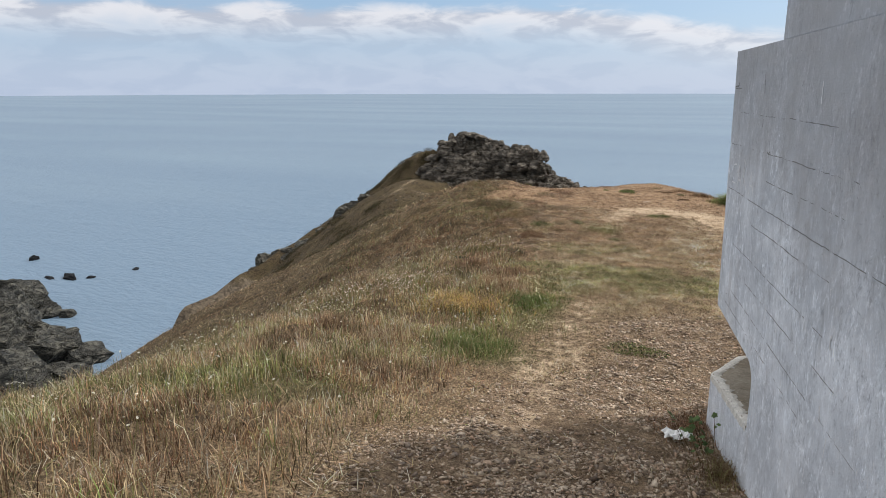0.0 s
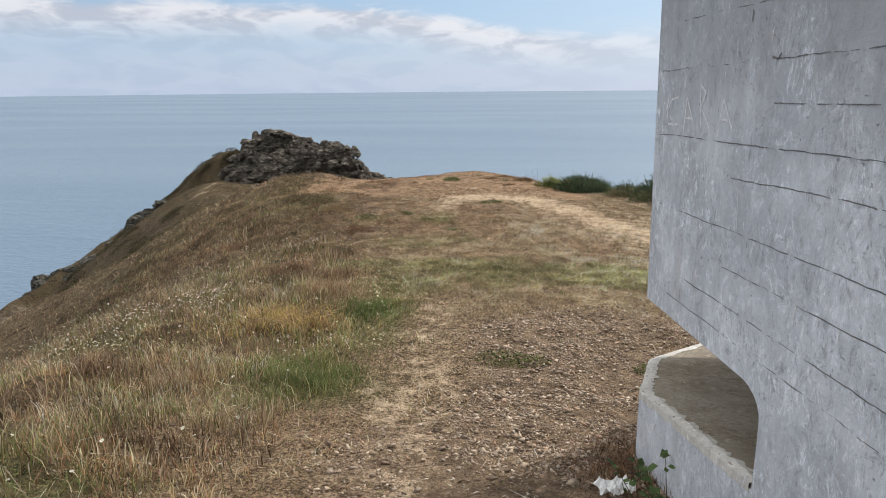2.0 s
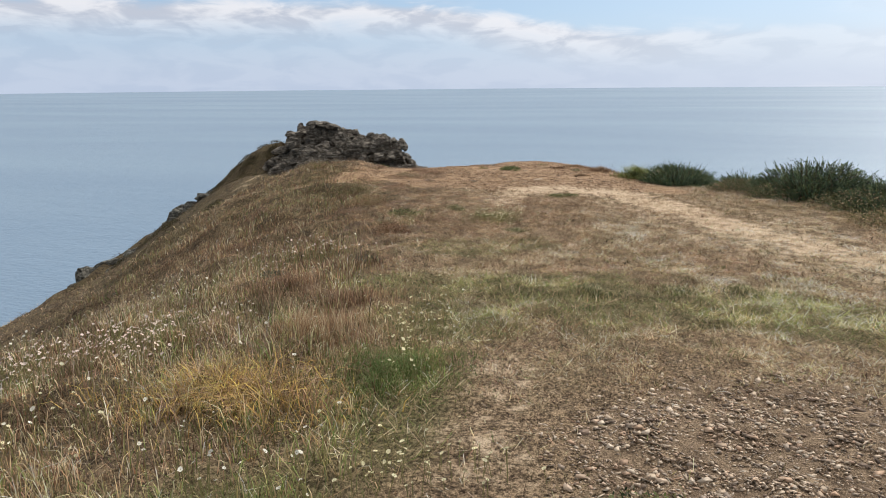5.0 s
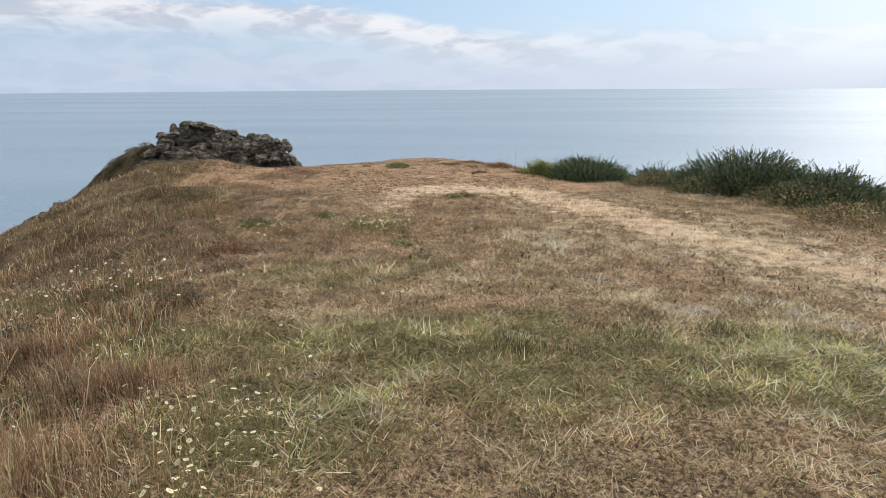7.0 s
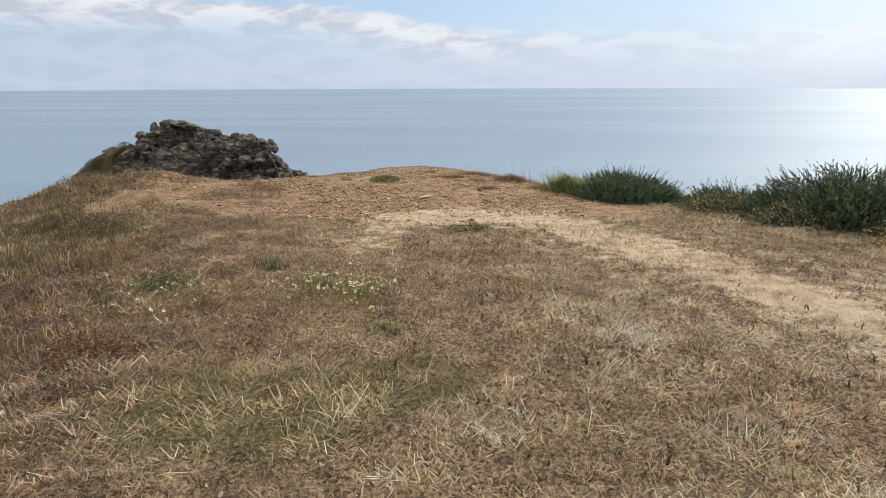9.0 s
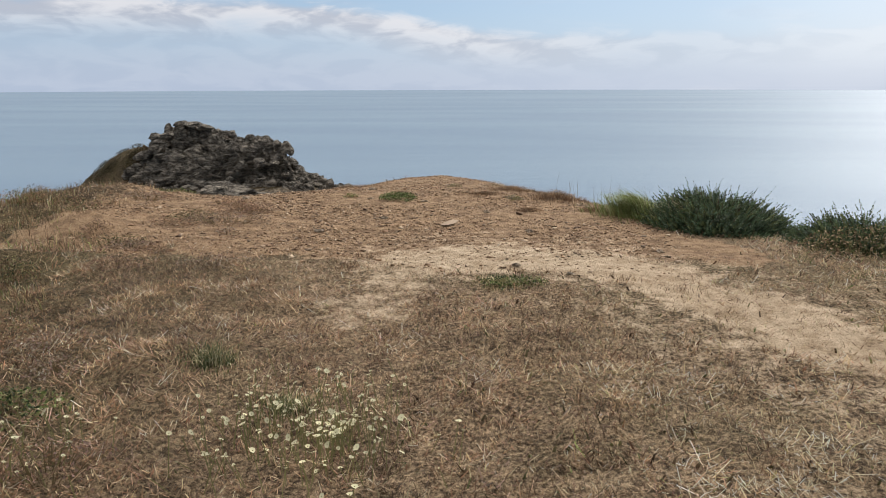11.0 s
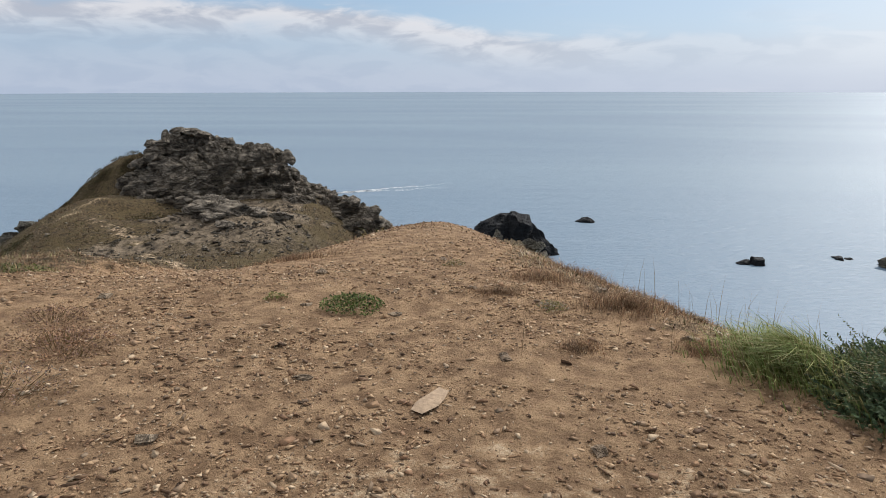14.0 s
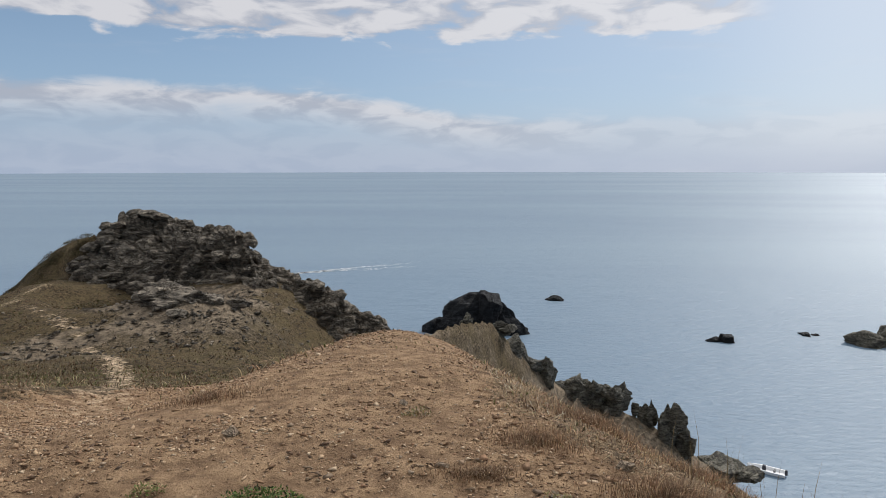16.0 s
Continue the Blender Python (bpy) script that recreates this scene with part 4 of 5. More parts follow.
def scatter_stones(name, xy, size, label, mat):
    verts, tris, at, tint = [], [], 0, []
    z = land(xy[:, 0], xy[:, 1])
    for i, ((x, y), s) in enumerate(zip(xy, size)):
        v, f = TEMPLATES[i % 8]
        a, tilt = RNG.uniform(0, 6.28), RNG.normal(0, 0.33)
        sx, sy, sz = s * RNG.uniform(0.7, 1.4), s * RNG.uniform(0.45, 0.9), s * RNG.uniform(0.16, 0.42)
        q = v * (sx, sy, sz)
        q = np.stack([q[:, 0], q[:, 1] * math.cos(tilt) - q[:, 2] * math.sin(tilt), q[:, 1] * math.sin(tilt) + q[:, 2] * math.cos(tilt)], 1)
        q = np.stack([q[:, 0] * math.cos(a) - q[:, 1] * math.sin(a), q[:, 0] * math.sin(a) + q[:, 1] * math.cos(a), q[:, 2]], 1)
        verts.append(q + (x, y, z[i] + sz * 0.55))
        tris.append(f + at)
        at += len(v)
    tris = np.concatenate(tris)
    ob = big_mesh(name, np.concatenate(verts), tris.ravel(), np.full(len(tris), 3), mat)
    return tagged(ob, label, "stones", kind="stuff")


def island_stone(name, cols):
    """Stone chips, each with a shade of its own."""
    m, nt, b = material(name, 0.85, 0.25)
    r = nt.nodes.new("ShaderNodeNewGeometry").outputs["Random Per Island"]
    k = nt.nodes.new("ShaderNodeValToRGB")
    nt.links.new(r, k.inputs[0])
    el = k.color_ramp.elements
    el[0].color, el[1].color = (*cols[0], 1), (*cols[-1], 1)
    for i, c in enumerate(cols[1:-1]):
        e = el.new((i + 1) / (len(cols) - 1))
        e.color = (*c, 1)
    f = tnoise(nt, where(nt), 90, 4, 0.6)
    nt.links.new(mixc(nt, 1.0, k.outputs[0], mixc(nt, f, (0.65, 0.65, 0.65), (1.3, 1.28, 1.25)), "MULTIPLY"), b.inputs["Base Color"])
    return m


CHIPS = island_stone("schist chips", ((0.10, 0.07, 0.05), (0.36, 0.27, 0.19), (0.52, 0.42, 0.31), (0.20, 0.155, 0.12), (0.60, 0.50, 0.385), (0.44, 0.30, 0.20), (0.14, 0.105, 0.08)))
SOILCHIPS = island_stone("ochre chips", ((0.08, 0.048, 0.03), (0.30, 0.185, 0.105), (0.50, 0.35, 0.215), (0.18, 0.105, 0.06), (0.60, 0.46, 0.31), (0.11, 0.07, 0.045), (0.36, 0.215, 0.125)))


def spread(n, x0, x1, y0, y1, keep):
    x, y = RNG.uniform(x0, x1, n), RNG.uniform(y0, y1, n)
    k = keep(x, y) > RNG.rand(n)
    return np.stack([x[k], y[k]], 1)


def build_stones():
    xy = spread(140000, -2.8, 2.2, 2.0, 9.6, lambda x, y: zones(x, y)["stony"] * np.interp(y, [7.8, 9.2], [1, 0.4]) * np.clip(0.75 + 2.4 * fbm(x / 0.8, y / 0.8, 3), 0.08, 1))
    scatter_stones("gravel", xy, np.clip(RNG.lognormal(-4.2, 0.5, len(xy)), 0.007, 0.048), "loose brown schist gravel on trodden soil", CHIPS)
    xy = spread(200000, -8.2, 1.5, 17.3, 30, lambda x, y: np.maximum(zones(x, y)["soil"], 0.3 * zones(x, y)["sand"]) * np.clip(0.5 + 2.2 * fbm(x / 1.0, y / 1.0, 2), 0.05, 1))
    scatter_stones("soil_chips", xy, np.clip(RNG.lognormal(-4.3, 0.55, len(xy)), 0.006, 0.05), "small ochre stone chips on bare soil", SOILCHIPS)
    xy = spread(8000, -16, 1.5, 9.0, 26, lambda x, y: np.maximum(zones(x, y)["sand"], 0.08))
    scatter_stones("path_chips", xy, np.clip(RNG.lognormal(-4.4, 0.5, len(xy)), 0.006, 0.03), "scattered chips of stone on the path", SOILCHIPS)
    xy = spread(5200, -30, -10, 42, 60, lambda x, y: zones(x, y)["rock"])
    scatter_stones("scree", xy, np.clip(RNG.lognormal(-2.0, 0.5, len(xy)), 0.06, 0.45), "grey-brown rubble on the knoll", CRAG)
    flat = "flat brown stone lying on bare soil"
    for i, (x, y, s) in enumerate(((-3.94, 18.9, 0.07), (-1.5, 17.3, 0.05), (-1.92, 17.5, 0.055), (-3.05, 20.9, 0.06), (-3.8, 21.05, 0.06), (-4.0, 22.15, 0.10), (-2.5, 21.6, 0.05), (-1.75, 19.0, 0.06),
                                   (-0.95, 20.6, 0.07), (-2.2, 20.1, 0.07), (-3.4, 19.7, 0.06), (-1.4, 21.7, 0.08), (-0.7, 21.3, 0.06), (-2.9, 22.9, 0.06), (-5.6, 21.2, 0.07), (-0.6, 18.2, 0.06), (0.2, 13.4, 0.06), (0.9, 9.35, 0.07),
                                   (-1.45, 5.9, 0.05), (-0.5, 6.4, 0.05), (0.1, 8.2, 0.05), (0.35, 8.6, 0.06))):
        z = float(land(x, y))
        rock("stone", (x, y, z + s * 0.12), (s * 1.2, s * 0.8, s * 0.45), 1200 + i, STONE, None, flat, "stone", "loose stones", points=14, cuts=1, rough=0.05)
    x, y = -2.62, 19.45
    rock("stone_slab", (x, y, float(land(x, y)) + 0.015), (0.22, 0.075, 0.016), 1300, plain("pale slab", (0.36, 0.265, 0.18), 0.9, 0.2, 0.2, 30, 0.01), None, "pale flat slab of stone sunk in bare soil", "stone", "loose stones", points=18, cuts=1, rough=0.05, turn=1.21)


build_stones()


# ---- grasses ----
STRAW, TAN, BROWN, RUST = (0.72, 0.59, 0.38), (0.53, 0.395, 0.25), (0.21, 0.135, 0.085), (0.34, 0.205, 0.125)
OLIVE, GREEN, DEEP = (0.26, 0.235, 0.11), (0.185, 0.235, 0.08), (0.04, 0.06, 0.026)
YELLOW, GREY = (0.72, 0.53, 0.16), (0.33, 0.285, 0.22)


def blend(n, *shares):
    """A colour for each of n blades, from (colour, share) pairs, with some spread."""
    cols, w = np.array([c for c, _ in shares]), np.array([s for _, s in shares], float)
    pick = RNG.choice(len(cols), n, p=w / w.sum())
    return cols[pick] * RNG.uniform(0.42, 1.5, (n, 1)) * RNG.uniform(0.93, 1.07, (n, 3))


def blades(name, xyz, height, width, lean, tint, mat, way=None, parent=None, short=False):
    """Grass blades: each a bent, tapering strip of a quad and a tip, or one tapering strip where they are short."""
    n = len(xyz)
    a = RNG.uniform(0, 2 * np.pi, n)
    side = np.stack([np.cos(a), np.sin(a), 0 * a], 1) * (width / 2)[:, None]
    b = RNG.uniform(0, 2 * np.pi, n) if way is None else way
    out = np.stack([np.cos(b), np.sin(b), 0 * b], 1) * (height * lean)[:, None]
    up = np.stack([0 * a, 0 * a, height], 1)
    mid, tip = xyz + 0.55 * up + 0.30 * out, xyz + up * (1 - 0.35 * np.clip(lean, 0, 1.2))[:, None] + out
    low = xyz - np.array([0, 0, 0.01])
    if short:
        v = np.stack([low - side, low + side, tip + side * 0.35, tip - side * 0.35], 1).reshape(-1, 3)
        # roots browned like dead sheaths and darkened to imitate shade low in the grass
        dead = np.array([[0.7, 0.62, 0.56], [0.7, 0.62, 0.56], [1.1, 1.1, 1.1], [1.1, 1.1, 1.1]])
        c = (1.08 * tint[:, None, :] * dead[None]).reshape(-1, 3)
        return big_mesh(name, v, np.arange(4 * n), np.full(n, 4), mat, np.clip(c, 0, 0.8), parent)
    v = np.stack([low - side, low + side, mid + side * 0.7, mid - side * 0.7, tip], 1).reshape(-1, 3)
    k = np.arange(n)[:, None] * 5
    loops = (k + np.array([0, 1, 2, 3, 3, 2, 4])).ravel()
    sizes = np.tile([4, 3], n)
    # darker lower corners put shade among the blades into the tint, besides dead brown
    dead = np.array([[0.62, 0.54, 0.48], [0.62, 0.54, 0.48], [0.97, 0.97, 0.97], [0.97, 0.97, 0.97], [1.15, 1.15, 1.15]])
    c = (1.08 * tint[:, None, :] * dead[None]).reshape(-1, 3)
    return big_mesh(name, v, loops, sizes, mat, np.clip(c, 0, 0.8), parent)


def on_land(xy, lift=0.0):
    return np.column_stack([xy, land(xy[:, 0], xy[:, 1]) + lift])


def bare(x, y):
    """How little grows at a place."""
    q = zones(x, y)
    b = np.maximum.reduce([1.15 * q["sand"], 1.05 * q["soil"], 0.9 * q["stony"]])
    inside = (x > 1.05 - 0.215 * y - 0.02) & (y < 7.2) & (x > -0.2)
    return np.where(inside, 1.0, np.clip(b, 0, 1))


def bank(x, y):
    """The long rough grass of the seaward bank."""
    e = np.interp(y, [0, 4, 6, 8, 10, 12, 16, 20], [-1.7, -2.2, -2.4, -2.5, -3.0, -3.7, -5.2, -6.6])
    return smooth01(e + 0.9 * fbm(x / 0.9, y / 0.9, 2) - x, -0.1, 0.7)


def turf_tints(xy):
    """Colours of the turf at places, how green it is there, and how thick it stands."""
    n, q = len(xy), zones(xy[:, 0], xy[:, 1])
    g = np.clip(q["green"] + 0.9 * fbm(xy[:, 0] / 0.4, xy[:, 1] / 0.4, 6), 0, 1)
    px, py = xy[:, 0], xy[:, 1]
    g = g * (1 - 0.75 * smooth01(py, 12.8, 14.2))
    pale = smooth01(near_line(px, py, PATH_R) + 2.5 * fbm(px / 1.1, py / 1.1, 3), 4.2, 1.2) * smooth01(px, -2.4, -1.0) * smooth01(py, 16.0, 14.0)
    pale = np.maximum(pale, 0.9 * smooth01(py, 11.4, 12.3) * smooth01(py, 15.2, 13.6) * smooth01(px + 0.8 * fbm(px / 0.8, py / 0.8, 1), -1.9, -0.9))
    rusty = smooth01(fbm(px / 1.3, py / 1.3, 7) + (0.18 + 0.2 * smooth01(py, 11, 14)) * smooth01(-2.4 - px, 0, 2.0) + 0.22 * smooth01(py, 12.5, 14.5) * smooth01(px, -0.6, -2.0), 0.02, 0.22)
    dry = blend(n, (STRAW, 5), (TAN, 5), (BROWN, 3), (OLIVE, 0.8), (GREY, 1.5))
    dry = np.where((RNG.rand(n) < 0.85 * pale)[:, None], blend(n, (STRAW, 7), (TAN, 3), (GREY, 1)), dry)
    dry = np.where((RNG.rand(n) < 0.8 * rusty)[:, None], blend(n, (RUST, 2), (BROWN, 3), (TAN, 2), ((0.34, 0.235, 0.19), 3)), dry)
    wet = blend(n, (OLIVE, 4), (GREEN, 4), (STRAW, 2.0))
    tint = np.where((RNG.rand(n) < 0.05 + 0.72 * g)[:, None], wet, dry)
    tint = np.where((RNG.rand(n) < 0.5 * smooth01(py, 11.0, 13.5) * (1 - 0.9 * pale))[:, None], blend(n, ((0.47, 0.34, 0.25), 5), ((0.26, 0.17, 0.12), 3), (STRAW, 2)), tint)
    patchy = (0.45 + 1.1 * smooth01(fbm(px / 0.22, py / 0.22, 1), -0.22, 0.22)) * (0.85 + 0.35 * smooth01(fbm(px / 1.1, py / 1.1, 2), -0.2, 0.2))
    tint = tint * (patchy * (1 + 0.6 * pale))[:, None]
    tint = np.where((RNG.rand(n) < 0.45 * smooth01(py, 12.0, 14.0) * np.maximum(smooth01(px, -0.6, -2.0), smooth01(py, 14.5, 16.0) * smooth01(px, 2.0, 0.0)))[:, None], blend(n, (BROWN, 3), (RUST, 2), (TAN, 4)), tint)
    return tint, g, patchy


def build_grass():
    # short turf on the level ground
    xy = spread(530000, -9.5, 4.5, 1.5, 25.5, lambda x, y: (1 - bare(x, y)) * (1 - 0.5 * bank(x, y)) * np.clip(0.75 + 1.6 * fbm(x / 0.5, y / 0.5, 1), 0.12, 1))
    n = len(xy)
    tint, g, patchy = turf_tints(xy)
    h = RNG.uniform(0.015, 0.055, n) * (1 + 0.5 * g) * (0.45 + 0.6 * patchy)
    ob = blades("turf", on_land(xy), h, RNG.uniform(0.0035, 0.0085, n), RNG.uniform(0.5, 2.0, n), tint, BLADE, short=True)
    tagged(ob, "short dry turf with green patches", "grass", kind="stuff")
    # matted dead grass lying close to the ground along the way
    xy = spread(360000, -5.6, 2.4, 8.6, 17.6, lambda x, y: (1 - bare(x, y)) * (1 - 0.6 * bank(x, y)) * np.clip(0.8 + 1.4 * fbm(x / 0.35, y / 0.35, 2), 0.25, 1))
    n = len(xy)
    tint, g, patchy = turf_tints(xy)
    ob = blades("matted_grass", on_land(xy, 0.004), RNG.uniform(0.009, 0.022, n) * (0.6 + 0.5 * patchy), RNG.uniform(0.003, 0.0065, n), RNG.uniform(0.8, 2.3, n), tint, BLADE, short=True)
    tagged(ob, "matted dead grass lying on the ground", "grass", kind="stuff")
    # taller tufts that stand out of it
    seeds = spread(2800, -9.0, 4.0, 9.0, 22.5, lambda x, y: (1 - bare(x, y)) * np.clip(0.35 + 2 * fbm(x / 1.5, y / 1.5, 5), 0.05, 1))
    xy = np.repeat(seeds, 40, axis=0) + RNG.normal(0, 0.06, (40 * len(seeds), 2))
    n = len(xy)
    kind = np.repeat(RNG.rand(len(seeds)), 40)
    kind = np.where((xy[:, 0] < np.interp(xy[:, 1], [11, 14], [-2.9, -0.5])) & (xy[:, 1] > 11.5), 0.3 + 0.3 * kind, kind)
    tint = np.where((kind < 0.3)[:, None], blend(n, (GREEN, 2), (OLIVE, 3), (STRAW, 1)), np.where((kind < 0.55)[:, None], blend(n, (RUST, 2), (BROWN, 3), (TAN, 2)), blend(n, (STRAW, 4), (TAN, 3), (GREY, 1))))
    tint = tint * np.interp(xy[:, 1], [9, 12], [0.75, 0.65])[:, None]
    ob = blades("grass_tufts", on_land(xy), RNG.uniform(0.025, 0.075, n), RNG.uniform(0.003, 0.006, n), RNG.uniform(0.5, 1.8, n), tint, BLADE)
    tagged(ob, "straw and green tufts of grass", "grass", kind="stuff")
    # long grass of the bank, thinner and coarser down the slope
    xy = spread(340000, -11, -1.4, 0.6, 24, lambda x, y: bank(x, y) * (1 - 0.9 * bare(x, y)) * np.clip(0.75 + 2 * fbm(x / 0.7, y / 0.7, 4) + 2.4 * fbm(x / 0.22, y / 0.22, 5, 2), 0.03, 1) * np.clip(1.5 - 0.11 * np.hypot(x + 1.5, 0.5 * (y - 5)), 0.15, 1))
    n = len(xy)
    f1, f2 = fbm(xy[:, 0] / 0.8, xy[:, 1] / 0.8, 0), fbm(xy[:, 0] / 1.6, xy[:, 1] / 1.6, 6)
    hi = 1 + 1.3 * np.clip(f1 * 2, -0.4, 1)
    tall = np.interp(xy[:, 1], [0, 9, 13, 24], [1.0, 0.9, 0.6, 0.5])
    tint = blend(n, (STRAW, 3), (TAN, 4), (BROWN, 2.6), (RUST, 1.2), (GREY, 2), (OLIVE, 1.6))
    tint = np.where((RNG.rand(n) < np.clip(0.26 + 2.2 * f2 + zones(xy[:, 0], xy[:, 1])["green"] * 0.8, 0, 0.85))[:, None], blend(n, (OLIVE, 3), (GREEN, 3), (STRAW, 1)), tint)
    tint = np.where((RNG.rand(n) < np.clip(-2.6 * f2, 0, 0.7))[:, None], blend(n, (RUST, 3), (BROWN, 3), (TAN, 1)), tint)
    tint = tint * (0.45 + 1.1 * smooth01(fbm(xy[:, 0] / 0.3, xy[:, 1] / 0.3, 1), -0.22, 0.22))[:, None]
    tint = np.where((RNG.rand(n) < 0.55 * smooth01(xy[:, 1], 9.5, 14))[:, None], blend(n, (BROWN, 4), (RUST, 2), (OLIVE, 1)) * 0.85, tint)
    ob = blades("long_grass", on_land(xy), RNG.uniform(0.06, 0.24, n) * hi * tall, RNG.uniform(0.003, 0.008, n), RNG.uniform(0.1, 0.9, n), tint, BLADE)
    tagged(ob, "long rough dry grass on the seaward bank", "grass", kind="stuff")
    # coarse dead stalks that stand and lie among it
    xy = spread(15000, -9, -1.8, 1.0, 13.5, lambda x, y: bank(x, y) * (1 - bare(x, y)) * np.clip(0.3 + 2.6 * fbm(x / 0.6, y / 0.6, 3), 0.02, 1))
    n = len(xy)
    ob = blades("dead_stalks", on_land(xy), RNG.uniform(0.10, 0.34, n), RNG.uniform(0.003, 0.0065, n), RNG.uniform(0.2, 1.8, n), blend(n, (STRAW, 4), (GREY, 2), (TAN, 2), ((0.12, 0.08, 0.05), 2)), BLADE)
    tagged(ob, "coarse dead stalks in long grass", "grass", kind="stuff")
    # the slopes farther off
    xy = np.concatenate([spread(38000, -30, -9, -2, 40, lambda x, y: np.where(land(x, y, False) > -12, 1 - 0.8 * bare(x, y), 0)), spread(62000, -52, 6, 25, 80, lambda x, y: np.where((land(x, y, False) > -15) & ((x < -9.5) | (y < 60)), (1 - zones(x, y)["rock"]) * np.clip(1 - 1.5 * zones(x, y)["sand"], 0, 1), 0)),
                         spread(16000, -2.5, 7, 12, 34, lambda x, y: np.where(land(x, y, False) > -8, 1 - bare(x, y), 0))])
    n = len(xy)
    tint = blend(n, (TAN, 4), (BROWN, 4), (STRAW, 1.5), (OLIVE, 2.5), (RUST, 1.2))
    f2 = fbm(xy[:, 0] / 6, xy[:, 1] / 6, 6)
    tint = np.where((RNG.rand(n) < np.clip(0.2 + 2.5 * f2, 0, 0.8))[:, None], blend(n, (OLIVE, 3), (GREEN, 1), (BROWN, 2)), tint)
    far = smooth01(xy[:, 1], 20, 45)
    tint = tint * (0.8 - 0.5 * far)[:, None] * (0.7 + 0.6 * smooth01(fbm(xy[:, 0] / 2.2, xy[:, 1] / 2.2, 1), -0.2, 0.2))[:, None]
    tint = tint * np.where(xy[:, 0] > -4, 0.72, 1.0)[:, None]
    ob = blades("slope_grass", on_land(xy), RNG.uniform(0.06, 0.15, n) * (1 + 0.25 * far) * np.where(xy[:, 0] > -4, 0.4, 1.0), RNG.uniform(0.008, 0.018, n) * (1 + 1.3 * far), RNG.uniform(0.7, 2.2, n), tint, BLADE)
    tagged(ob, "brown and olive grass on the far slopes", "grass", kind="stuff")


build_grass()


# ---- shrubs, clumps and flowers ----
def gorse(at, rx, ry, h, seed, shoots, label, tone=1.0):
    """A gorse bush: a low dome of spiny upright shoots over dark inner stems."""
    rs = np.random.RandomState(seed)
    base = new("gorse_bush")
    base.location = (0, 0, 0)
    tagged(base, label, "bush", "gorse along the cliff edge")
    n = int(shoots * 1.7)
    a, r = rs.uniform(0, 2 * np.pi, n), np.sqrt(rs.uniform(0, 1, n))
    x, y = at[0] + rx * r * np.cos(a), at[1] + ry * r * np.sin(a)
    lump = 0.92 + 1.1 * fbm(x / 0.55 + seed, y / 0.55, 3)
    dome = h * np.sqrt(np.clip(1 - r ** 2.2, 0, 1)) * lump
    root = np.column_stack([x, y, land(x, y) + dome * rs.uniform(0.35, 1.0, n) - 0.12])
    way = np.column_stack([np.cos(a) * (0.3 + 1.2 * r), np.sin(a) * (0.3 + 1.2 * r), np.full(n, 1.0)]) + rs.normal(0, 0.42, (n, 3))
    way /= np.linalg.norm(way, axis=1)[:, None]
    length = rs.uniform(0.08, 0.17, n) * np.where(rs.rand(n) < 0.10, 1.8, 1.0)
    spines = 18
    t = np.tile(np.linspace(0.08, 1.0, spines), (n, 1))
    p = root[:, None, :] + way[:, None, :] * (length[:, None] * t)[..., None]
    d = rs.normal(0, 1, (n, spines, 3))
    d -= (d * way[:, None, :]).sum(-1, keepdims=True) * way[:, None, :]
    d = d / np.linalg.norm(d, axis=-1, keepdims=True) * (0.026 * (1.2 - t * 0.8))[..., None] + way[:, None, :] * 0.014
    s = np.cross(d, way[:, None, :])
    s = s / np.linalg.norm(s, axis=-1, keepdims=True) * 0.008
    v = np.stack([p - s, p + s, p + d], 2).reshape(-1, 3)
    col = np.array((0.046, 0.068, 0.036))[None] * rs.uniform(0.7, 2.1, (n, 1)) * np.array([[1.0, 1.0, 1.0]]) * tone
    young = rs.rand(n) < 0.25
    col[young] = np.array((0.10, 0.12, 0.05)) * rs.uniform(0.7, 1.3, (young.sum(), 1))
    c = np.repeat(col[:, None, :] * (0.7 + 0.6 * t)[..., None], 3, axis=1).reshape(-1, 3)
    tri = np.arange(len(v))
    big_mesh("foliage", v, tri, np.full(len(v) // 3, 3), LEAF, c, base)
    # stems that carry the shoots
    m = n // 3
    s2 = np.column_stack([rs.normal(0, 1, (m, 2)), np.zeros(m)])
    s2 = s2 / np.linalg.norm(s2, axis=1)[:, None] * 0.006
    foot = np.column_stack([at[0] + 0.75 * (x[:m] - at[0]), at[1] + 0.75 * (y[:m] - at[1])])
    foot = np.column_stack([foot, land(foot[:, 0], foot[:, 1]) - 0.02])
    top = root[:m] + way[:m] * length[:m, None]
    v = np.stack([foot - s2, foot + s2, top + s2 * 0.3, top - s2 * 0.3], 1).reshape(-1, 3)
    tagged(big_mesh("stem", v, np.arange(len(v)), np.full(m, 4), LEAF, np.tile((0.10, 0.075, 0.05), (len(v), 1)), base), kind="stuff")


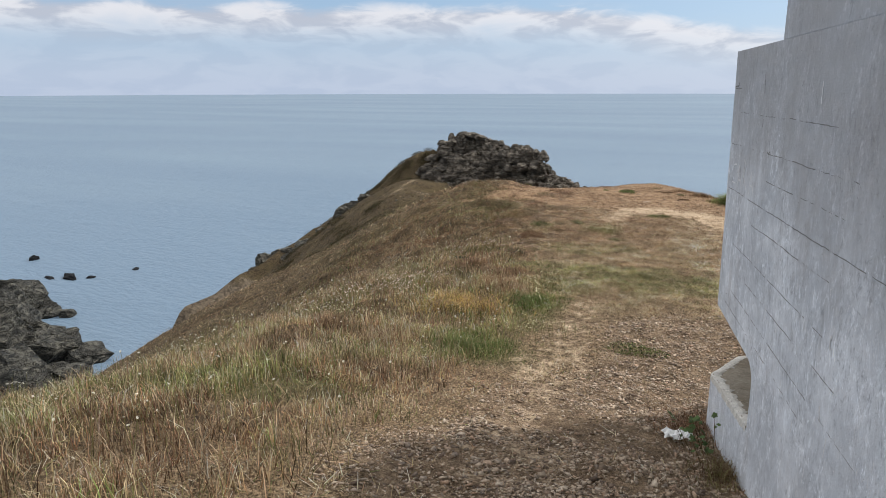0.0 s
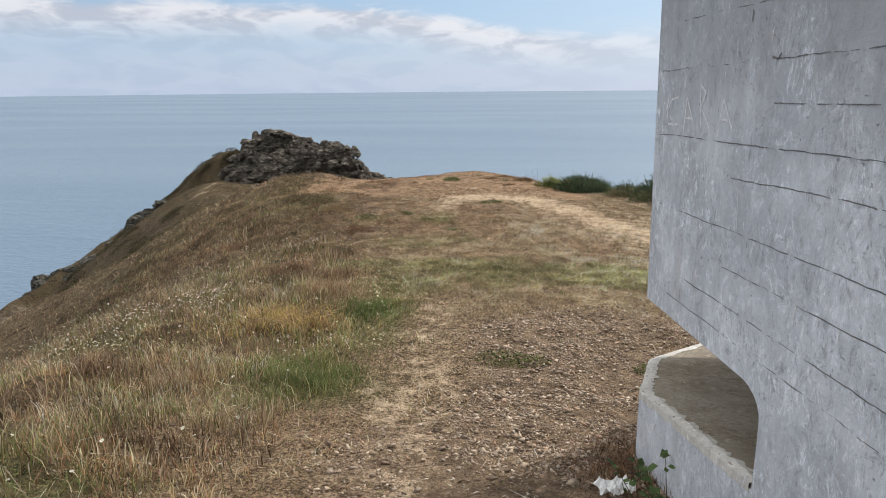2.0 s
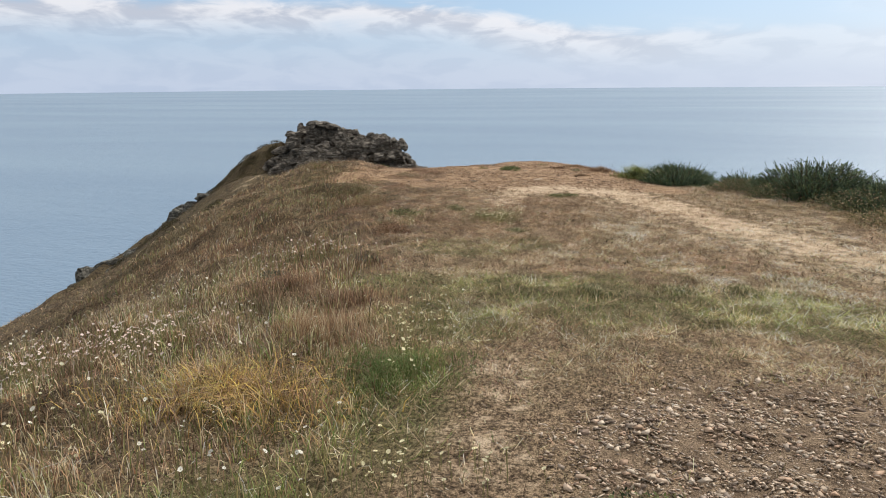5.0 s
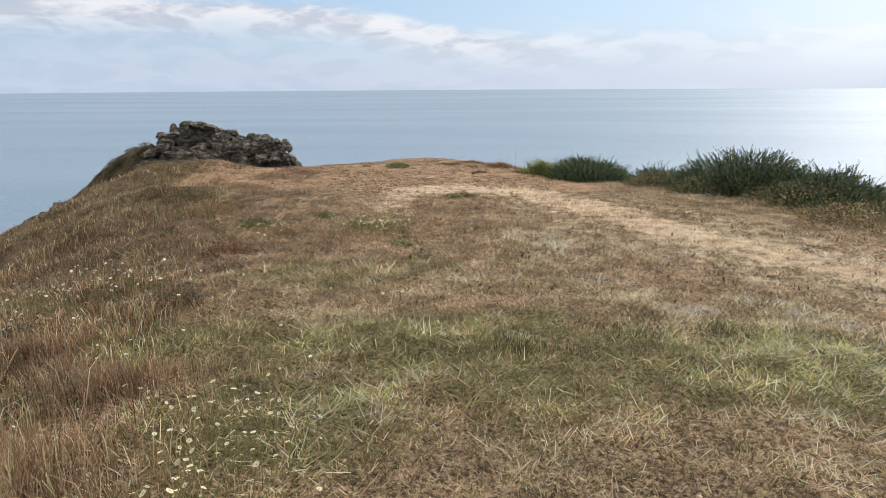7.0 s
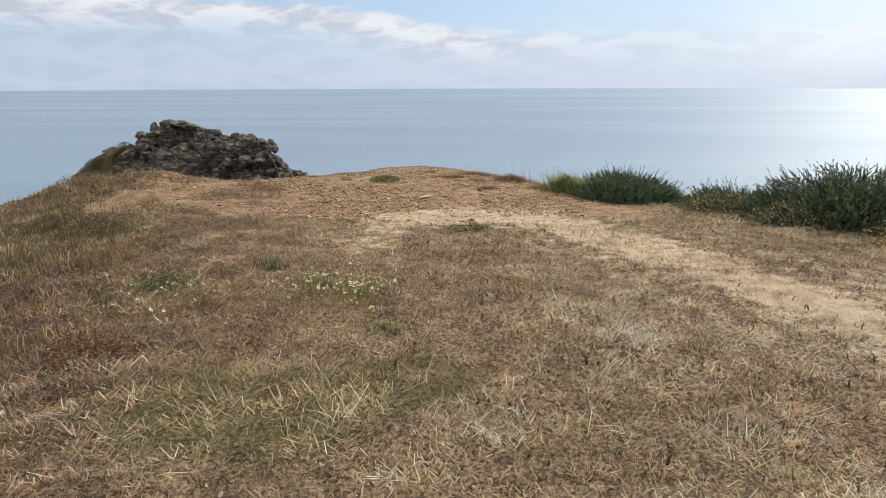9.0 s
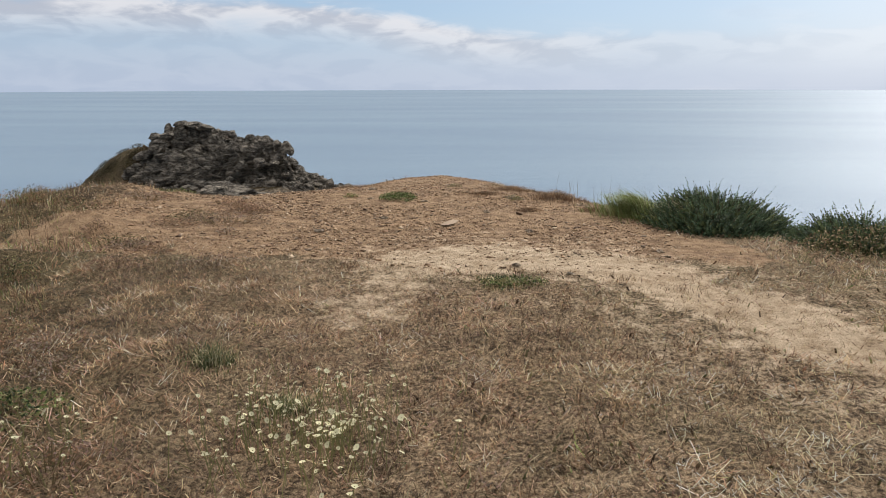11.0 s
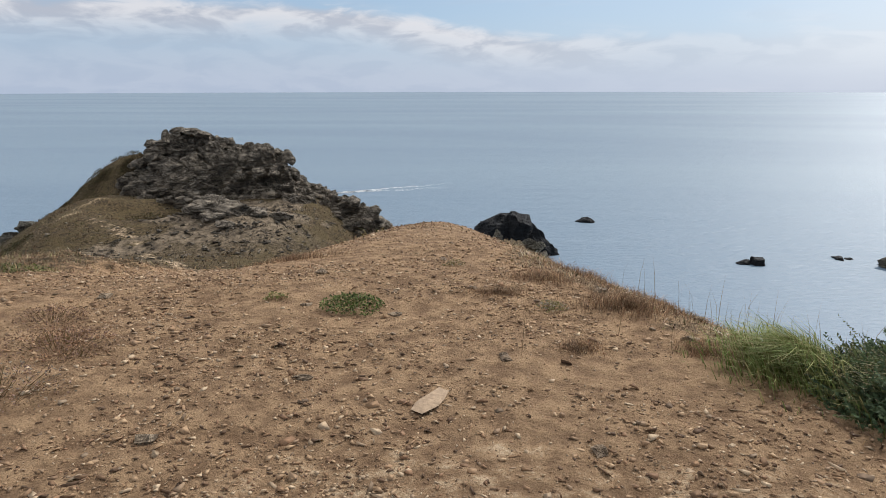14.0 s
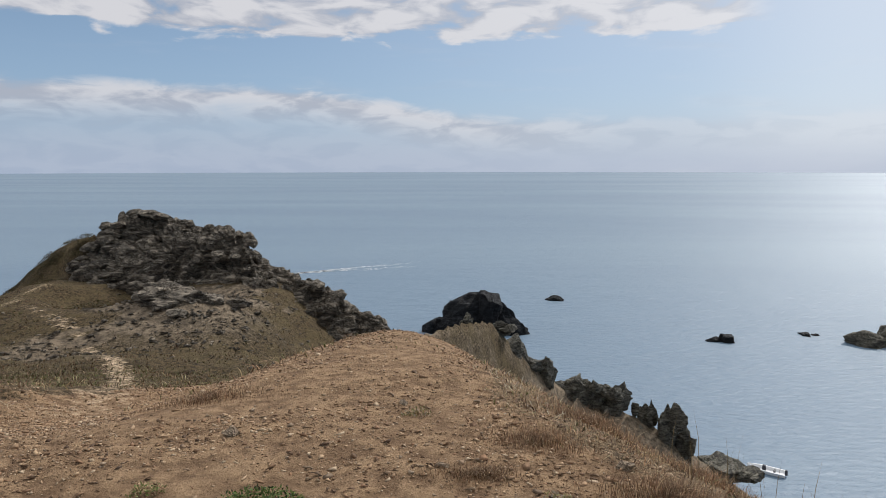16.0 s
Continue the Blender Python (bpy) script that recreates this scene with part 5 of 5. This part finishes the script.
def leafy_clump(name, at, rx, ry, h, seed, n, cols, label, leaf=0.018, category="plant", group=""):
    """A low plant: short stems and many small pointed leaves."""
    rs = np.random.RandomState(seed)
    base = new(name)
    base.location = (0, 0, 0)
    tagged(base, label, category, group)
    a, r = rs.uniform(0, 2 * np.pi, n), rs.uniform(0, 1, n) ** 0.6
    x, y = at[0] + rx * r * np.cos(a), at[1] + ry * r * np.sin(a)
    z = land(x, y) + h * rs.uniform(0.1, 1.0, n) * np.sqrt(np.clip(1.05 - r * r, 0, 1))
    p = np.column_stack([x, y, z])
    d = rs.normal(0, 1, (n, 3)) * [1, 1, 0.6] + [0, 0, 0.5]
    d = d / np.linalg.norm(d, axis=1)[:, None] * (leaf * rs.uniform(0.7, 1.8, n))[:, None]
    s = np.cross(d, rs.normal(0, 1, (n, 3)))
    s = s / np.linalg.norm(s, axis=1)[:, None] * leaf * 0.32
    v = np.stack([p, p + 0.5 * d + s, p + d, p + 0.5 * d - s], 1).reshape(-1, 3)
    col = np.array(cols)[rs.randint(0, len(cols), n)] * rs.uniform(0.7, 1.3, (n, 1))
    big_mesh("leaves", v, np.arange(4 * n), np.full(n, 4), LEAF, np.repeat(col, 4, axis=0), base)
    m = max(n // 12, 6)
    f = np.column_stack([at[0] + 0.6 * (x[:m] - at[0]), at[1] + 0.6 * (y[:m] - at[1])])
    f = np.column_stack([f, land(f[:, 0], f[:, 1]) - 0.01])
    s = np.tile([[0.0025, 0.0015, 0]], (m, 1))
    v = np.stack([f - s, f + s, p[:m] + s * 0.4, p[:m] - s * 0.4], 1).reshape(-1, 3)
    tagged(big_mesh("stem", v, np.arange(4 * m), np.full(m, 4), LEAF, np.tile((0.16, 0.12, 0.06), (4 * m, 1)), base), kind="stuff")


def grass_clump(name, at, rx, ry, h, seed, n, cols, label, lean=(0.2, 0.9), width=(0.003, 0.006), way=None, category="grass"):
    rs = np.random.RandomState(seed)
    a, r = rs.uniform(0, 2 * np.pi, n), np.minimum(np.abs(rs.normal(0, 0.6, n)), 1.5)
    xy = np.column_stack([at[0] + rx * r * np.cos(a), at[1] + ry * r * np.sin(a)])
    tint = np.array(cols)[rs.randint(0, len(cols), n)] * rs.uniform(0.7, 1.3, (n, 1))
    hh = h * rs.uniform(0.3, 1.1, n) * np.clip(1.1 - 0.5 * r, 0.3, 1) * np.clip(0.8 + 1.6 * fbm(xy[:, 0] / 0.3, xy[:, 1] / 0.3, seed), 0.3, 1.3)
    w = None if way is None else way + rs.normal(0, 0.7, n)
    base = new(name)
    base.location = (0, 0, 0)
    tagged(base, label, category)
    tagged(blades("tuft", on_land(xy), hh, rs.uniform(*width, n), rs.uniform(*lean, n), tint, BLADE, w, base), kind="stuff")
    return base


def flower_heads(name, xy, height, size, col, label, category="flowers"):
    """Flower heads on thin stems: flat clusters of petals."""
    n = len(xy)
    p = on_land(xy)
    top = p + np.column_stack([RNG.normal(0, 0.03, (n, 2)), height])
    ang = np.linspace(0, 2 * np.pi, 7)[:-1]
    disc = np.stack([np.cos(ang), np.sin(ang), 0 * ang], 1)
    tilt = RNG.normal(0, 0.35, (n, 2))
    rim = top[:, None, :] + disc[None] * size[:, None, None] * RNG.uniform(0.6, 1.2, (n, 6, 1))
    rim[..., 2] += (disc[None, :, 0] * tilt[:, :1] + disc[None, :, 1] * tilt[:, 1:]) * size[:, None]
    v = np.concatenate([rim, top[:, None, :] - [0, 0, 0.004]], 1)
    tri = np.concatenate([[k, (k + 1) % 6, 6] for k in range(6)])
    loops = (np.arange(n)[:, None] * 7 + tri).ravel()
    c = np.repeat(np.array(col)[None] * RNG.uniform(0.75, 1.1, (n, 1)), 7, axis=0)
    v1 = v.reshape(-1, 3)
    s = np.tile([[0.0015, 0.001, 0]], (n, 1))
    v2 = np.stack([p - s, p + s, top + s, top - s], 1).reshape(-1, 3)
    loops2 = np.arange(4 * n) + len(v1)
    c2 = np.tile((0.22, 0.21, 0.09), (4 * n, 1))
    ob = big_mesh(name, np.concatenate([v1, v2]), np.concatenate([loops, loops2]), np.concatenate([np.full(6 * n, 3), np.full(n, 4)]), BLADE, np.concatenate([c, c2]))
    return tagged(ob, label, category, kind="stuff")


def build_shrubs():
    tall = "dark green spiny gorse bush at the cliff edge"
    gorse((0.36, 19.75), 0.78, 0.72, 0.42, 1, 2100, tall)
    gorse((1.5, 18.75), 0.68, 0.6, 0.31, 2, 1300, tall)
    gorse((2.45, 17.75), 1.1, 0.95, 0.70, 3, 2600, "large dark green spiny gorse bush")
    gorse((3.25, 16.75), 1.0, 0.9, 0.50, 4, 1900, "large dark green spiny gorse bush")
    gorse((4.3, 15.7), 0.9, 1.1, 0.45, 5, 1000, tall)
    gorse((4.9, 13.6), 0.9, 1.2, 0.42, 6, 900, tall)
    scrub = "low dry brown scrub in front of gorse"
    mixed = (BROWN, TAN, OLIVE, DEEP, (0.16, 0.15, 0.06))
    for i, (x, y, rx, ry, h) in enumerate(((1.9, 17.4, 0.8, 0.5, 0.30), (2.7, 16.3, 0.9, 0.6, 0.34), (3.3, 15.0, 0.8, 0.8, 0.34), (2.6, 15.3, 0.5, 0.5, 0.24), (3.9, 13.4, 0.8, 1.0, 0.36), (1.25, 18.3, 0.6, 0.4, 0.24), (3.2, 13.6, 0.5, 0.7, 0.22))):
        leafy_clump("scrub", (x, y), rx, ry, h, 30 + i, 2600, mixed, scrub, 0.020, "bush", "scrub by the path")
    green = (GREEN, DEEP, OLIVE)
    leafy_clump("green_plant", (-3.42, 21.02), 0.26, 0.22, 0.10, 50, 1100, (GREEN, DEEP, (0.09, 0.14, 0.04), (0.15, 0.2, 0.06)), "low bright green plant on bare soil")
    leafy_clump("green_plant", (-4.1, 21.2), 0.10, 0.08, 0.05, 51, 200, (OLIVE, GREEN, TAN), "small olive tuft on bare soil")
    leafy_clump("green_plant", (-1.0, 7.55), 0.36, 0.20, 0.07, 52, 900, green, "low dark green plant on gravel")
    leafy_clump("green_plant", (-1.95, 17.0), 0.26, 0.16, 0.06, 53, 500, green, "low green plant in worn turf")
    leafy_clump("cushion_plant", (-4.05, 12.1), 0.20, 0.16, 0.10, 54, 900, ((0.07, 0.10, 0.06), (0.10, 0.13, 0.09)), "grey-green cushion plant in dry grass")
    leafy_clump("cushion_plant", (-5.0, 11.6), 0.22, 0.18, 0.09, 55, 800, ((0.10, 0.10, 0.07), (0.08, 0.09, 0.06)), "grey-green cushion plant in dry grass")
    leafy_clump("rusty_plant", (-4.15, 13.5), 0.30, 0.22, 0.13, 56, 1300, (RUST, BROWN, (0.13, 0.07, 0.04)), "rusty brown dried plant in turf")
    leafy_clump("green_plant", (-4.3, 14.8), 0.30, 0.18, 0.10, 57, 700, green, "dark green plant in dry grass")
    leafy_clump("heather", (-6.1, 16.9), 0.45, 0.35, 0.20, 58, 1700, (DEEP, BROWN, OLIVE), "dark green and brown heather clump", 0.016)
    leafy_clump("heather", (-8.0, 20.3), 0.6, 0.45, 0.22, 59, 2000, (DEEP, OLIVE, BROWN, RUST), "heather on the brow of the bank", 0.018)
    leafy_clump("heather", (-5.2, 15.6), 0.4, 0.35, 0.18, 60, 1400, (BROWN, RUST, OLIVE), "dark green and brown heather clump", 0.016)
    leafy_clump("green_plant", (-7.3, 22.3), 0.5, 0.2, 0.10, 61, 800, green, "dark green plant in dry grass")
    leafy_clump("green_plant", (-1.85, 21.2), 0.12, 0.10, 0.06, 62, 240, (GREY, OLIVE), "small grey-green plant on bare soil")
    leafy_clump("green_plant", (-2.75, 22.6), 0.11, 0.09, 0.06, 63, 220, (GREY, OLIVE, TAN), "small grey-green plant on bare soil")
    leafy_clump("green_plant", (0.2, 7.5), 0.12, 0.10, 0.05, 64, 200, green, "small green plant on gravel")
    rs = np.random.RandomState(77)
    kinds = (("heather", (BROWN, RUST, (0.26, 0.17, 0.14)), "brown dried heather clump in dry grass"), ("heather", (BROWN, (0.30, 0.20, 0.17), GREY), "mauve-brown dried heather clump in dry grass"),
             ("green_plant", (DEEP, OLIVE, BROWN), "dark green plant in dry grass"))
    for i in range(54):
        y = rs.uniform(10.5, 21) if i < 40 else rs.uniform(3.5, 10.5)
        x = np.interp(y, [3, 10, 14, 21], [-3.0, -3.6, -3.4, -5.0]) - abs(rs.normal(0, 1.9))
        nm, cols, text = kinds[rs.choice(3, p=(0.45, 0.38, 0.17))]
        k = rs.uniform(0.6, 1.5)
        leafy_clump(nm, (x, y), 0.26 * k * rs.uniform(0.8, 1.5), 0.2 * k, 0.10 * k, 400 + i, int(420 * k * k) + 120, cols, text, 0.014, "plant", "heather on the bank")
    for i in range(46):
        x, y = rs.uniform(-44, -19), rs.uniform(40, 63)
        if float(zones(np.array([x]), np.array([y]))["rock"][0]) > 0.3 or float(near_line(np.array([x]), np.array([y]), PATH_F)[0]) < 1.4 or (x > -30 and y > 54):
            continue
        k = rs.uniform(0.7, 1.5)
        leafy_clump("heather", (x, y), 1.0 * k, 0.8 * k, 0.34 * k, 520 + i, int(520 * k), ((0.055, 0.045, 0.026), (0.09, 0.065, 0.035), (0.07, 0.068, 0.03)), "dark heather clump on the far slope", 0.075, "plant", "heather on the far slope")
    for i in range(22):
        r, d = rs.uniform(-17, -5.2), rs.uniform(-4.0, 0.3)
        x, y = -28.6 + (0.92 * r + 0.38 * d) / 0.9908, 67.9 + (-0.38 * r + 0.92 * d) / 0.9908
        k = rs.uniform(0.6, 1.2)
        leafy_clump("heather", (x, y), 0.9 * k, 0.7 * k, 0.3 * k, 620 + i, int(420 * k), ((0.06, 0.048, 0.026), (0.10, 0.075, 0.04), (0.085, 0.08, 0.034)), "olive and brown heather by the rock outcrop", 0.075, "plant", "heather on the far slope")
    for i, (x, y, rx, h) in enumerate(((-3.62, 15.44, 0.2, 0.13), (-3.05, 14.95, 0.16, 0.10), (-2.45, 14.0, 0.22, 0.08), (-2.0, 17.05, 0.3, 0.06), (-1.35, 11.05, 0.22, 0.12), (-0.65, 11.4, 0.3, 0.12), (0.05, 11.5, 0.3, 0.10))):
        grass_clump("rush_tuft", (x, y), rx, rx * 0.8, h, 140 + i, int(900 * rx / 0.2), ((0.085, 0.105, 0.05), (0.13, 0.15, 0.07), OLIVE, STRAW), "dark green tuft of rushy grass in dry turf", (0.3, 1.2), (0.003, 0.006))
    grass_clump("yellow_weed", (-3.6, 8.3), 0.85, 0.5, 0.38, 70, 2500, (YELLOW, (0.55, 0.36, 0.13), TAN, (0.34, 0.26, 0.09), BROWN, RUST), "tangle of yellow dried stems among grass", (0.5, 1.9), (0.004, 0.009), category="plant")
    grass_clump("red_grass", (-3.5, 9.35), 0.9, 0.55, 0.32, 71, 3000, (RUST, TAN, STRAW, BROWN, (0.40, 0.26, 0.15)), "reddish brown feathery dry grass", (0.1, 0.7), (0.002, 0.005))
    for i, (x, y) in enumerate(((-4.5, 9.6), (-3.6, 10.3), (-5.4, 9.0), (-4.4, 10.9), (-6.2, 7.6), (-4.9, 7.0))):
        grass_clump("red_grass", (x, y), 0.7, 0.5, 0.26, 171 + i, 1700, (RUST, BROWN, TAN, (0.34, 0.235, 0.17), (0.14, 0.09, 0.06)), "reddish brown feathery dry grass", (0.1, 0.9), (0.002, 0.005))
    grass_clump("red_grass", (-3.9, 6.6), 0.7, 0.5, 0.28, 72, 1800, (RUST, BROWN, TAN, STRAW), "reddish brown feathery dry grass", (0.1, 0.8), (0.002, 0.005))
    grass_clump("green_grass", (-2.75, 6.8), 0.55, 0.55, 0.20, 73, 3600, (GREEN, OLIVE, (0.11, 0.16, 0.05)), "soft green grass beside the path", (0.3, 1.2))
    grass_clump("green_grass", (-2.7, 8.85), 0.5, 0.6, 0.17, 74, 4200, (GREEN, OLIVE, (0.13, 0.20, 0.06)), "soft green grass beside the path", (0.3, 1.2))
    grass_clump("green_grass", (-0.45, 20.1), 0.42, 0.42, 0.46, 75, 2600, ((0.17, 0.23, 0.07), GREEN, (0.28, 0.30, 0.12), OLIVE), "tall arching green grass at the cliff edge", (0.5, 1.3), (0.005, 0.010), math.pi)
    grass_clump("green_grass", (0.0, 19.7), 0.35, 0.3, 0.36, 76, 1300, ((0.17, 0.23, 0.07), OLIVE, STRAW), "tall arching green grass at the cliff edge", (0.5, 1.3), (0.004, 0.008), math.pi)
    for i, (x, y, rx, ry, h) in enumerate(((-1.25, 21.3, 0.5, 0.28, 0.13), (-1.9, 22.1, 0.4, 0.3, 0.10), (-0.8, 22.2, 0.5, 0.5, 0.16), (-1.3, 23.1, 0.7, 0.5, 0.18), (-0.9, 20.4, 0.16, 0.14, 0.10), (-1.7, 20.4, 0.14, 0.12, 0.08), (-1.0, 24.6, 0.7, 0.7, 0.22), (-4.6, 23.3, 0.6, 0.45, 0.09), (-2.3, 21.5, 0.25, 0.12, 0.07))):
        grass_clump("brown_grass", (x, y), rx, ry, h * 1.15, 80 + i, 1900, (BROWN, BROWN, TAN, RUST, (0.16, 0.11, 0.075)), "dead brown grass on stony soil", (0.2, 1.1), (0.002, 0.005))
    # seed heads against the sea
    rs = np.random.RandomState(5)
    xy = np.column_stack([rs.normal(-0.1, 0.7, 90), rs.normal(21.2, 0.8, 90)])
    ob = blades("seed_stalks", on_land(xy), rs.uniform(0.25, 0.5, 90), np.full(90, 0.004), rs.uniform(0.05, 0.35, 90), np.tile((0.20, 0.15, 0.08), (90, 1)), BLADE)
    tagged(ob, "thin seed stalks of grass at the edge", "grass", kind="stuff")
    white, cream, pink = (0.78, 0.76, 0.66), (0.74, 0.70, 0.46), (0.76, 0.64, 0.57)
    xy = spread(4200, -9, -1.9, 1.5, 12.5, lambda x, y: bank(x, y) * np.clip(0.16 + 3.2 * fbm(x / 0.9, y / 0.9, 7), 0, 1))
    flower_heads("wild_carrot", xy, RNG.uniform(0.14, 0.34, len(xy)), RNG.uniform(0.005, 0.014, len(xy)), white, "white flat flower heads in long grass")
    xy = np.concatenate([np.column_stack([RNG.normal(gx, sx, k), RNG.normal(gy, sy, k)]) for gx, gy, sx, sy, k in ((-4.9, 9.3, 0.35, 0.3, 260), (-5.7, 9.0, 0.5, 0.35, 260), (-4.9, 12.3, 0.4, 0.4, 90), (3.3, 14.4, 0.35, 0.3, 160))])
    flower_heads("pale_seed_heads", xy, RNG.uniform(0.10, 0.26, len(xy)), RNG.uniform(0.007, 0.015, len(xy)), pink, "pale pinkish dry seed heads")
    xy = np.concatenate([np.column_stack([RNG.normal(gx, sx, k), RNG.normal(gy, sy, k)]) for gx, gy, sx, sy, k in ((-2.6, 9.3, 0.2, 0.3, 70), (-2.8, 14.65, 0.22, 0.2, 260), (-4.1, 14.3, 0.2, 0.2, 60), (-2.2, 7.6, 0.3, 0.2, 60), (-2.9, 10.0, 0.2, 0.2, 30), (-5.4, 7.8, 0.6, 0.4, 300), (-3.1, 11.6, 0.6, 0.5, 40))])
    big = np.column_stack([RNG.normal(-2.6, 0.2, 34), RNG.normal(9.7, 0.3, 34)])
    flower_heads("white_umbels", big, RNG.uniform(0.12, 0.22, 34), RNG.uniform(0.007, 0.014, 34), (0.72, 0.71, 0.56), "flat white umbels standing in green grass")
    flower_heads("white_flowers", xy, RNG.uniform(0.06, 0.20, len(xy)), RNG.uniform(0.006, 0.015, len(xy)), cream, "small cream-white flowers in grass")


build_shrubs()


# ---- small things ----
def build_litter():
    x, y = -0.33, 5.05
    rs = random.Random(4)
    bm = bmesh.new()
    bmesh.ops.create_grid(bm, x_segments=14, y_segments=7, size=0.5)
    for v in bm.verts:
        k = noise.noise(Vector((v.co.x * 7, v.co.y * 7, 3))) + 0.6 * noise.noise(Vector((v.co.x * 17, v.co.y * 17, 9)))
        v.co = (v.co.x * 0.21 + 0.02 * k, v.co.y * 0.11 + 0.015 * k, 0.035 + 0.035 * k)
    bmesh.ops.solidify(bm, geom=bm.faces[:], thickness=0.002)
    ob = part("paper_litter", bm, plain("white paper", (0.82, 0.82, 0.80), 0.7, 0.3, 0.04, 30))
    ob.location, ob.rotation_euler = (x, y, float(land(x, y)) + 0.03), (0.1, 0.05, 0.5)
    tagged(ob, "crumpled scrap of white paper on the ground", "litter")


def build_weed():
    base = new("weed")
    base.location = (0, 0, 0)
    tagged(base, "leafy green weed growing against the concrete", "plant")
    rs = np.random.RandomState(9)
    leaves, stems = [], []
    for k in range(11):
        x, y = -0.10 + rs.normal(0, 0.12), 4.95 + rs.normal(0, 0.22)
        x = min(x, 1.05 - 0.215 * y - 0.03)
        foot = np.array([x, y, float(land(x, y)) - 0.02])
        top = foot + [rs.normal(-0.06, 0.06), rs.normal(0, 0.08), rs.uniform(0.14, 0.34)]
        stems.append((foot, top))
        for j in range(rs.randint(4, 8)):
            leaves.append((foot + (top - foot) * rs.uniform(0.5, 1.05) + rs.normal(0, 0.012, 3), rs.uniform(0.025, 0.055)))
    v, c = [], []
    for p, s in leaves:
        a, t = rs.uniform(0, 6.28), rs.normal(0, 0.4)
        d, e = np.array([math.cos(a), math.sin(a), t]) * s, np.array([-math.sin(a), math.cos(a), rs.normal(0, 0.3)]) * s * 0.45
        v += [p, p + 0.4 * d + e, p + d, p + 0.4 * d - e]
        c += [np.array((0.09, 0.14, 0.05)) * rs.uniform(0.6, 1.3)] * 4
    big_mesh("leaves", np.array(v), np.arange(len(v)), np.full(len(v) // 4, 4), LEAF, np.array(c), base)
    v = []
    for f, t in stems:
        v += [f - [0.003, 0.001, 0], f + [0.003, 0.001, 0], t + [0.0015, 0, 0], t - [0.0015, 0, 0]]
    tagged(big_mesh("stem", np.array(v), np.arange(len(v)), np.full(len(stems), 4), LEAF, np.tile((0.12, 0.09, 0.04), (len(v), 1)), base), kind="stuff")
    grass_clump("dead_weeds", (-0.25, 5.45), 0.32, 0.55, 0.16, 95, 1500, (BROWN, (0.12, 0.07, 0.045), RUST), "dark dead weeds at the foot of the concrete", (0.3, 1.3))
    grass_clump("dead_weeds", (0.0, 4.4), 0.25, 0.6, 0.14, 96, 1200, (BROWN, OLIVE, (0.12, 0.08, 0.045)), "dark dead weeds at the foot of the concrete", (0.3, 1.3))


def hull_boat(name, at, turn, length, beam, label, group=""):
    base = new(name)
    base.matrix_world = pose(*at, 0, 0, turn)
    tagged(base, label, "boat", group)
    bm = bmesh.new()
    rows = []
    for t in np.linspace(0, 1, 9):
        w = beam / 2 * (1 - max(0, (t - 0.45) / 0.55) ** 2.2) + 0.02
        x = (t - 0.5) * length
        zt = 0.45 + 0.25 * t * t
        rows.append([bm.verts.new(q) for q in ((x, -w, zt), (x, -w * 0.85, 0.05), (x, 0, -0.2), (x, w * 0.85, 0.05), (x, w, zt), (x, w * 0.78, zt), (x, w * 0.6, 0.15), (x, -w * 0.6, 0.15), (x, -w * 0.78, zt))])
    for a, b in zip(rows[:-1], rows[1:]):
        for i in range(9):
            bm.faces.new((a[i], b[i], b[(i + 1) % 9], a[(i + 1) % 9]))
    bm.faces.new(rows[0]), bm.faces.new(rows[-1][::-1])
    bmesh.ops.recalc_face_normals(bm, faces=bm.faces)
    part("hull", bm, plain("white gelcoat", (0.78, 0.79, 0.80), 0.3, 0.5, 0.05), base)
    dark = plain("dark fittings", (0.04, 0.04, 0.05), 0.5, 0.4)
    for nm, x, y, z, sx, sy, sz in (("console", 0.05, 0, 0.55, 0.5, 0.6, 0.7), ("outboard_motor", -0.52, 0, 0.5, 0.35, 0.35, 0.7), ("bench", -0.22, 0, 0.38, 0.3, 1.1, 0.25)):
        bm = bmesh.new()
        bmesh.ops.create_cube(bm, size=1.0)
        for v in bm.verts:
            k = 0.75 if v.co.z > 0 else 1.0
            v.co = (v.co.x * sx * k + x * length, v.co.y * sy * k + y, v.co.z * sz + z)
        bmesh.ops.bevel(bm, geom=bm.edges[:], offset=0.06, segments=2, affect="EDGES")
        part(nm, bm, dark, base)


def build_wake():
    foam = plain("sea foam", (0.75, 0.78, 0.80), 0.8, 0.3, 0.1, 0.4)
    rs = random.Random(8)
    bm = bmesh.new()
    for arm, spread_y in ((0, 3.0), (1, -2.2)):
        for i in range(150):
            t = (i + rs.random()) / 150
            x, y = -74 + 46 * t, 262 + 26 * t + spread_y * 2.2 * t + rs.gauss(0, 0.5 + 1.0 * t)
            if rs.random() < 0.72 * t:
                continue
            l, w = rs.uniform(0.8, 2.6), rs.uniform(0.3, 0.9) * (1.4 - t)
            c, s = 0.87, 0.49
            q = [bm.verts.new((x + a * l * c - b * w * s, y + a * l * s + b * w * c, SEA_Z + 0.06)) for a, b in ((-0.5, 0), (-0.2, 0.5), (0.3, 0.5), (0.5, 0), (0.2, -0.5), (-0.3, -0.5))]
            bm.faces.new(q)
    tagged(part("wake_foam", bm, foam), "white foam of a wake on the sea", "foam", kind="stuff")
    hull_boat("motor_boat", (-76, 261, SEA_Z), 208, 4.5, 1.7, "small motor boat speeding at sea", "boats")
    hull_boat("motor_boat", (35.1, 103.6, SEA_Z), 150, 4.6, 1.9, "small white boat lying close under the cliff", "boats")


build_litter()
build_weed()
build_wake()
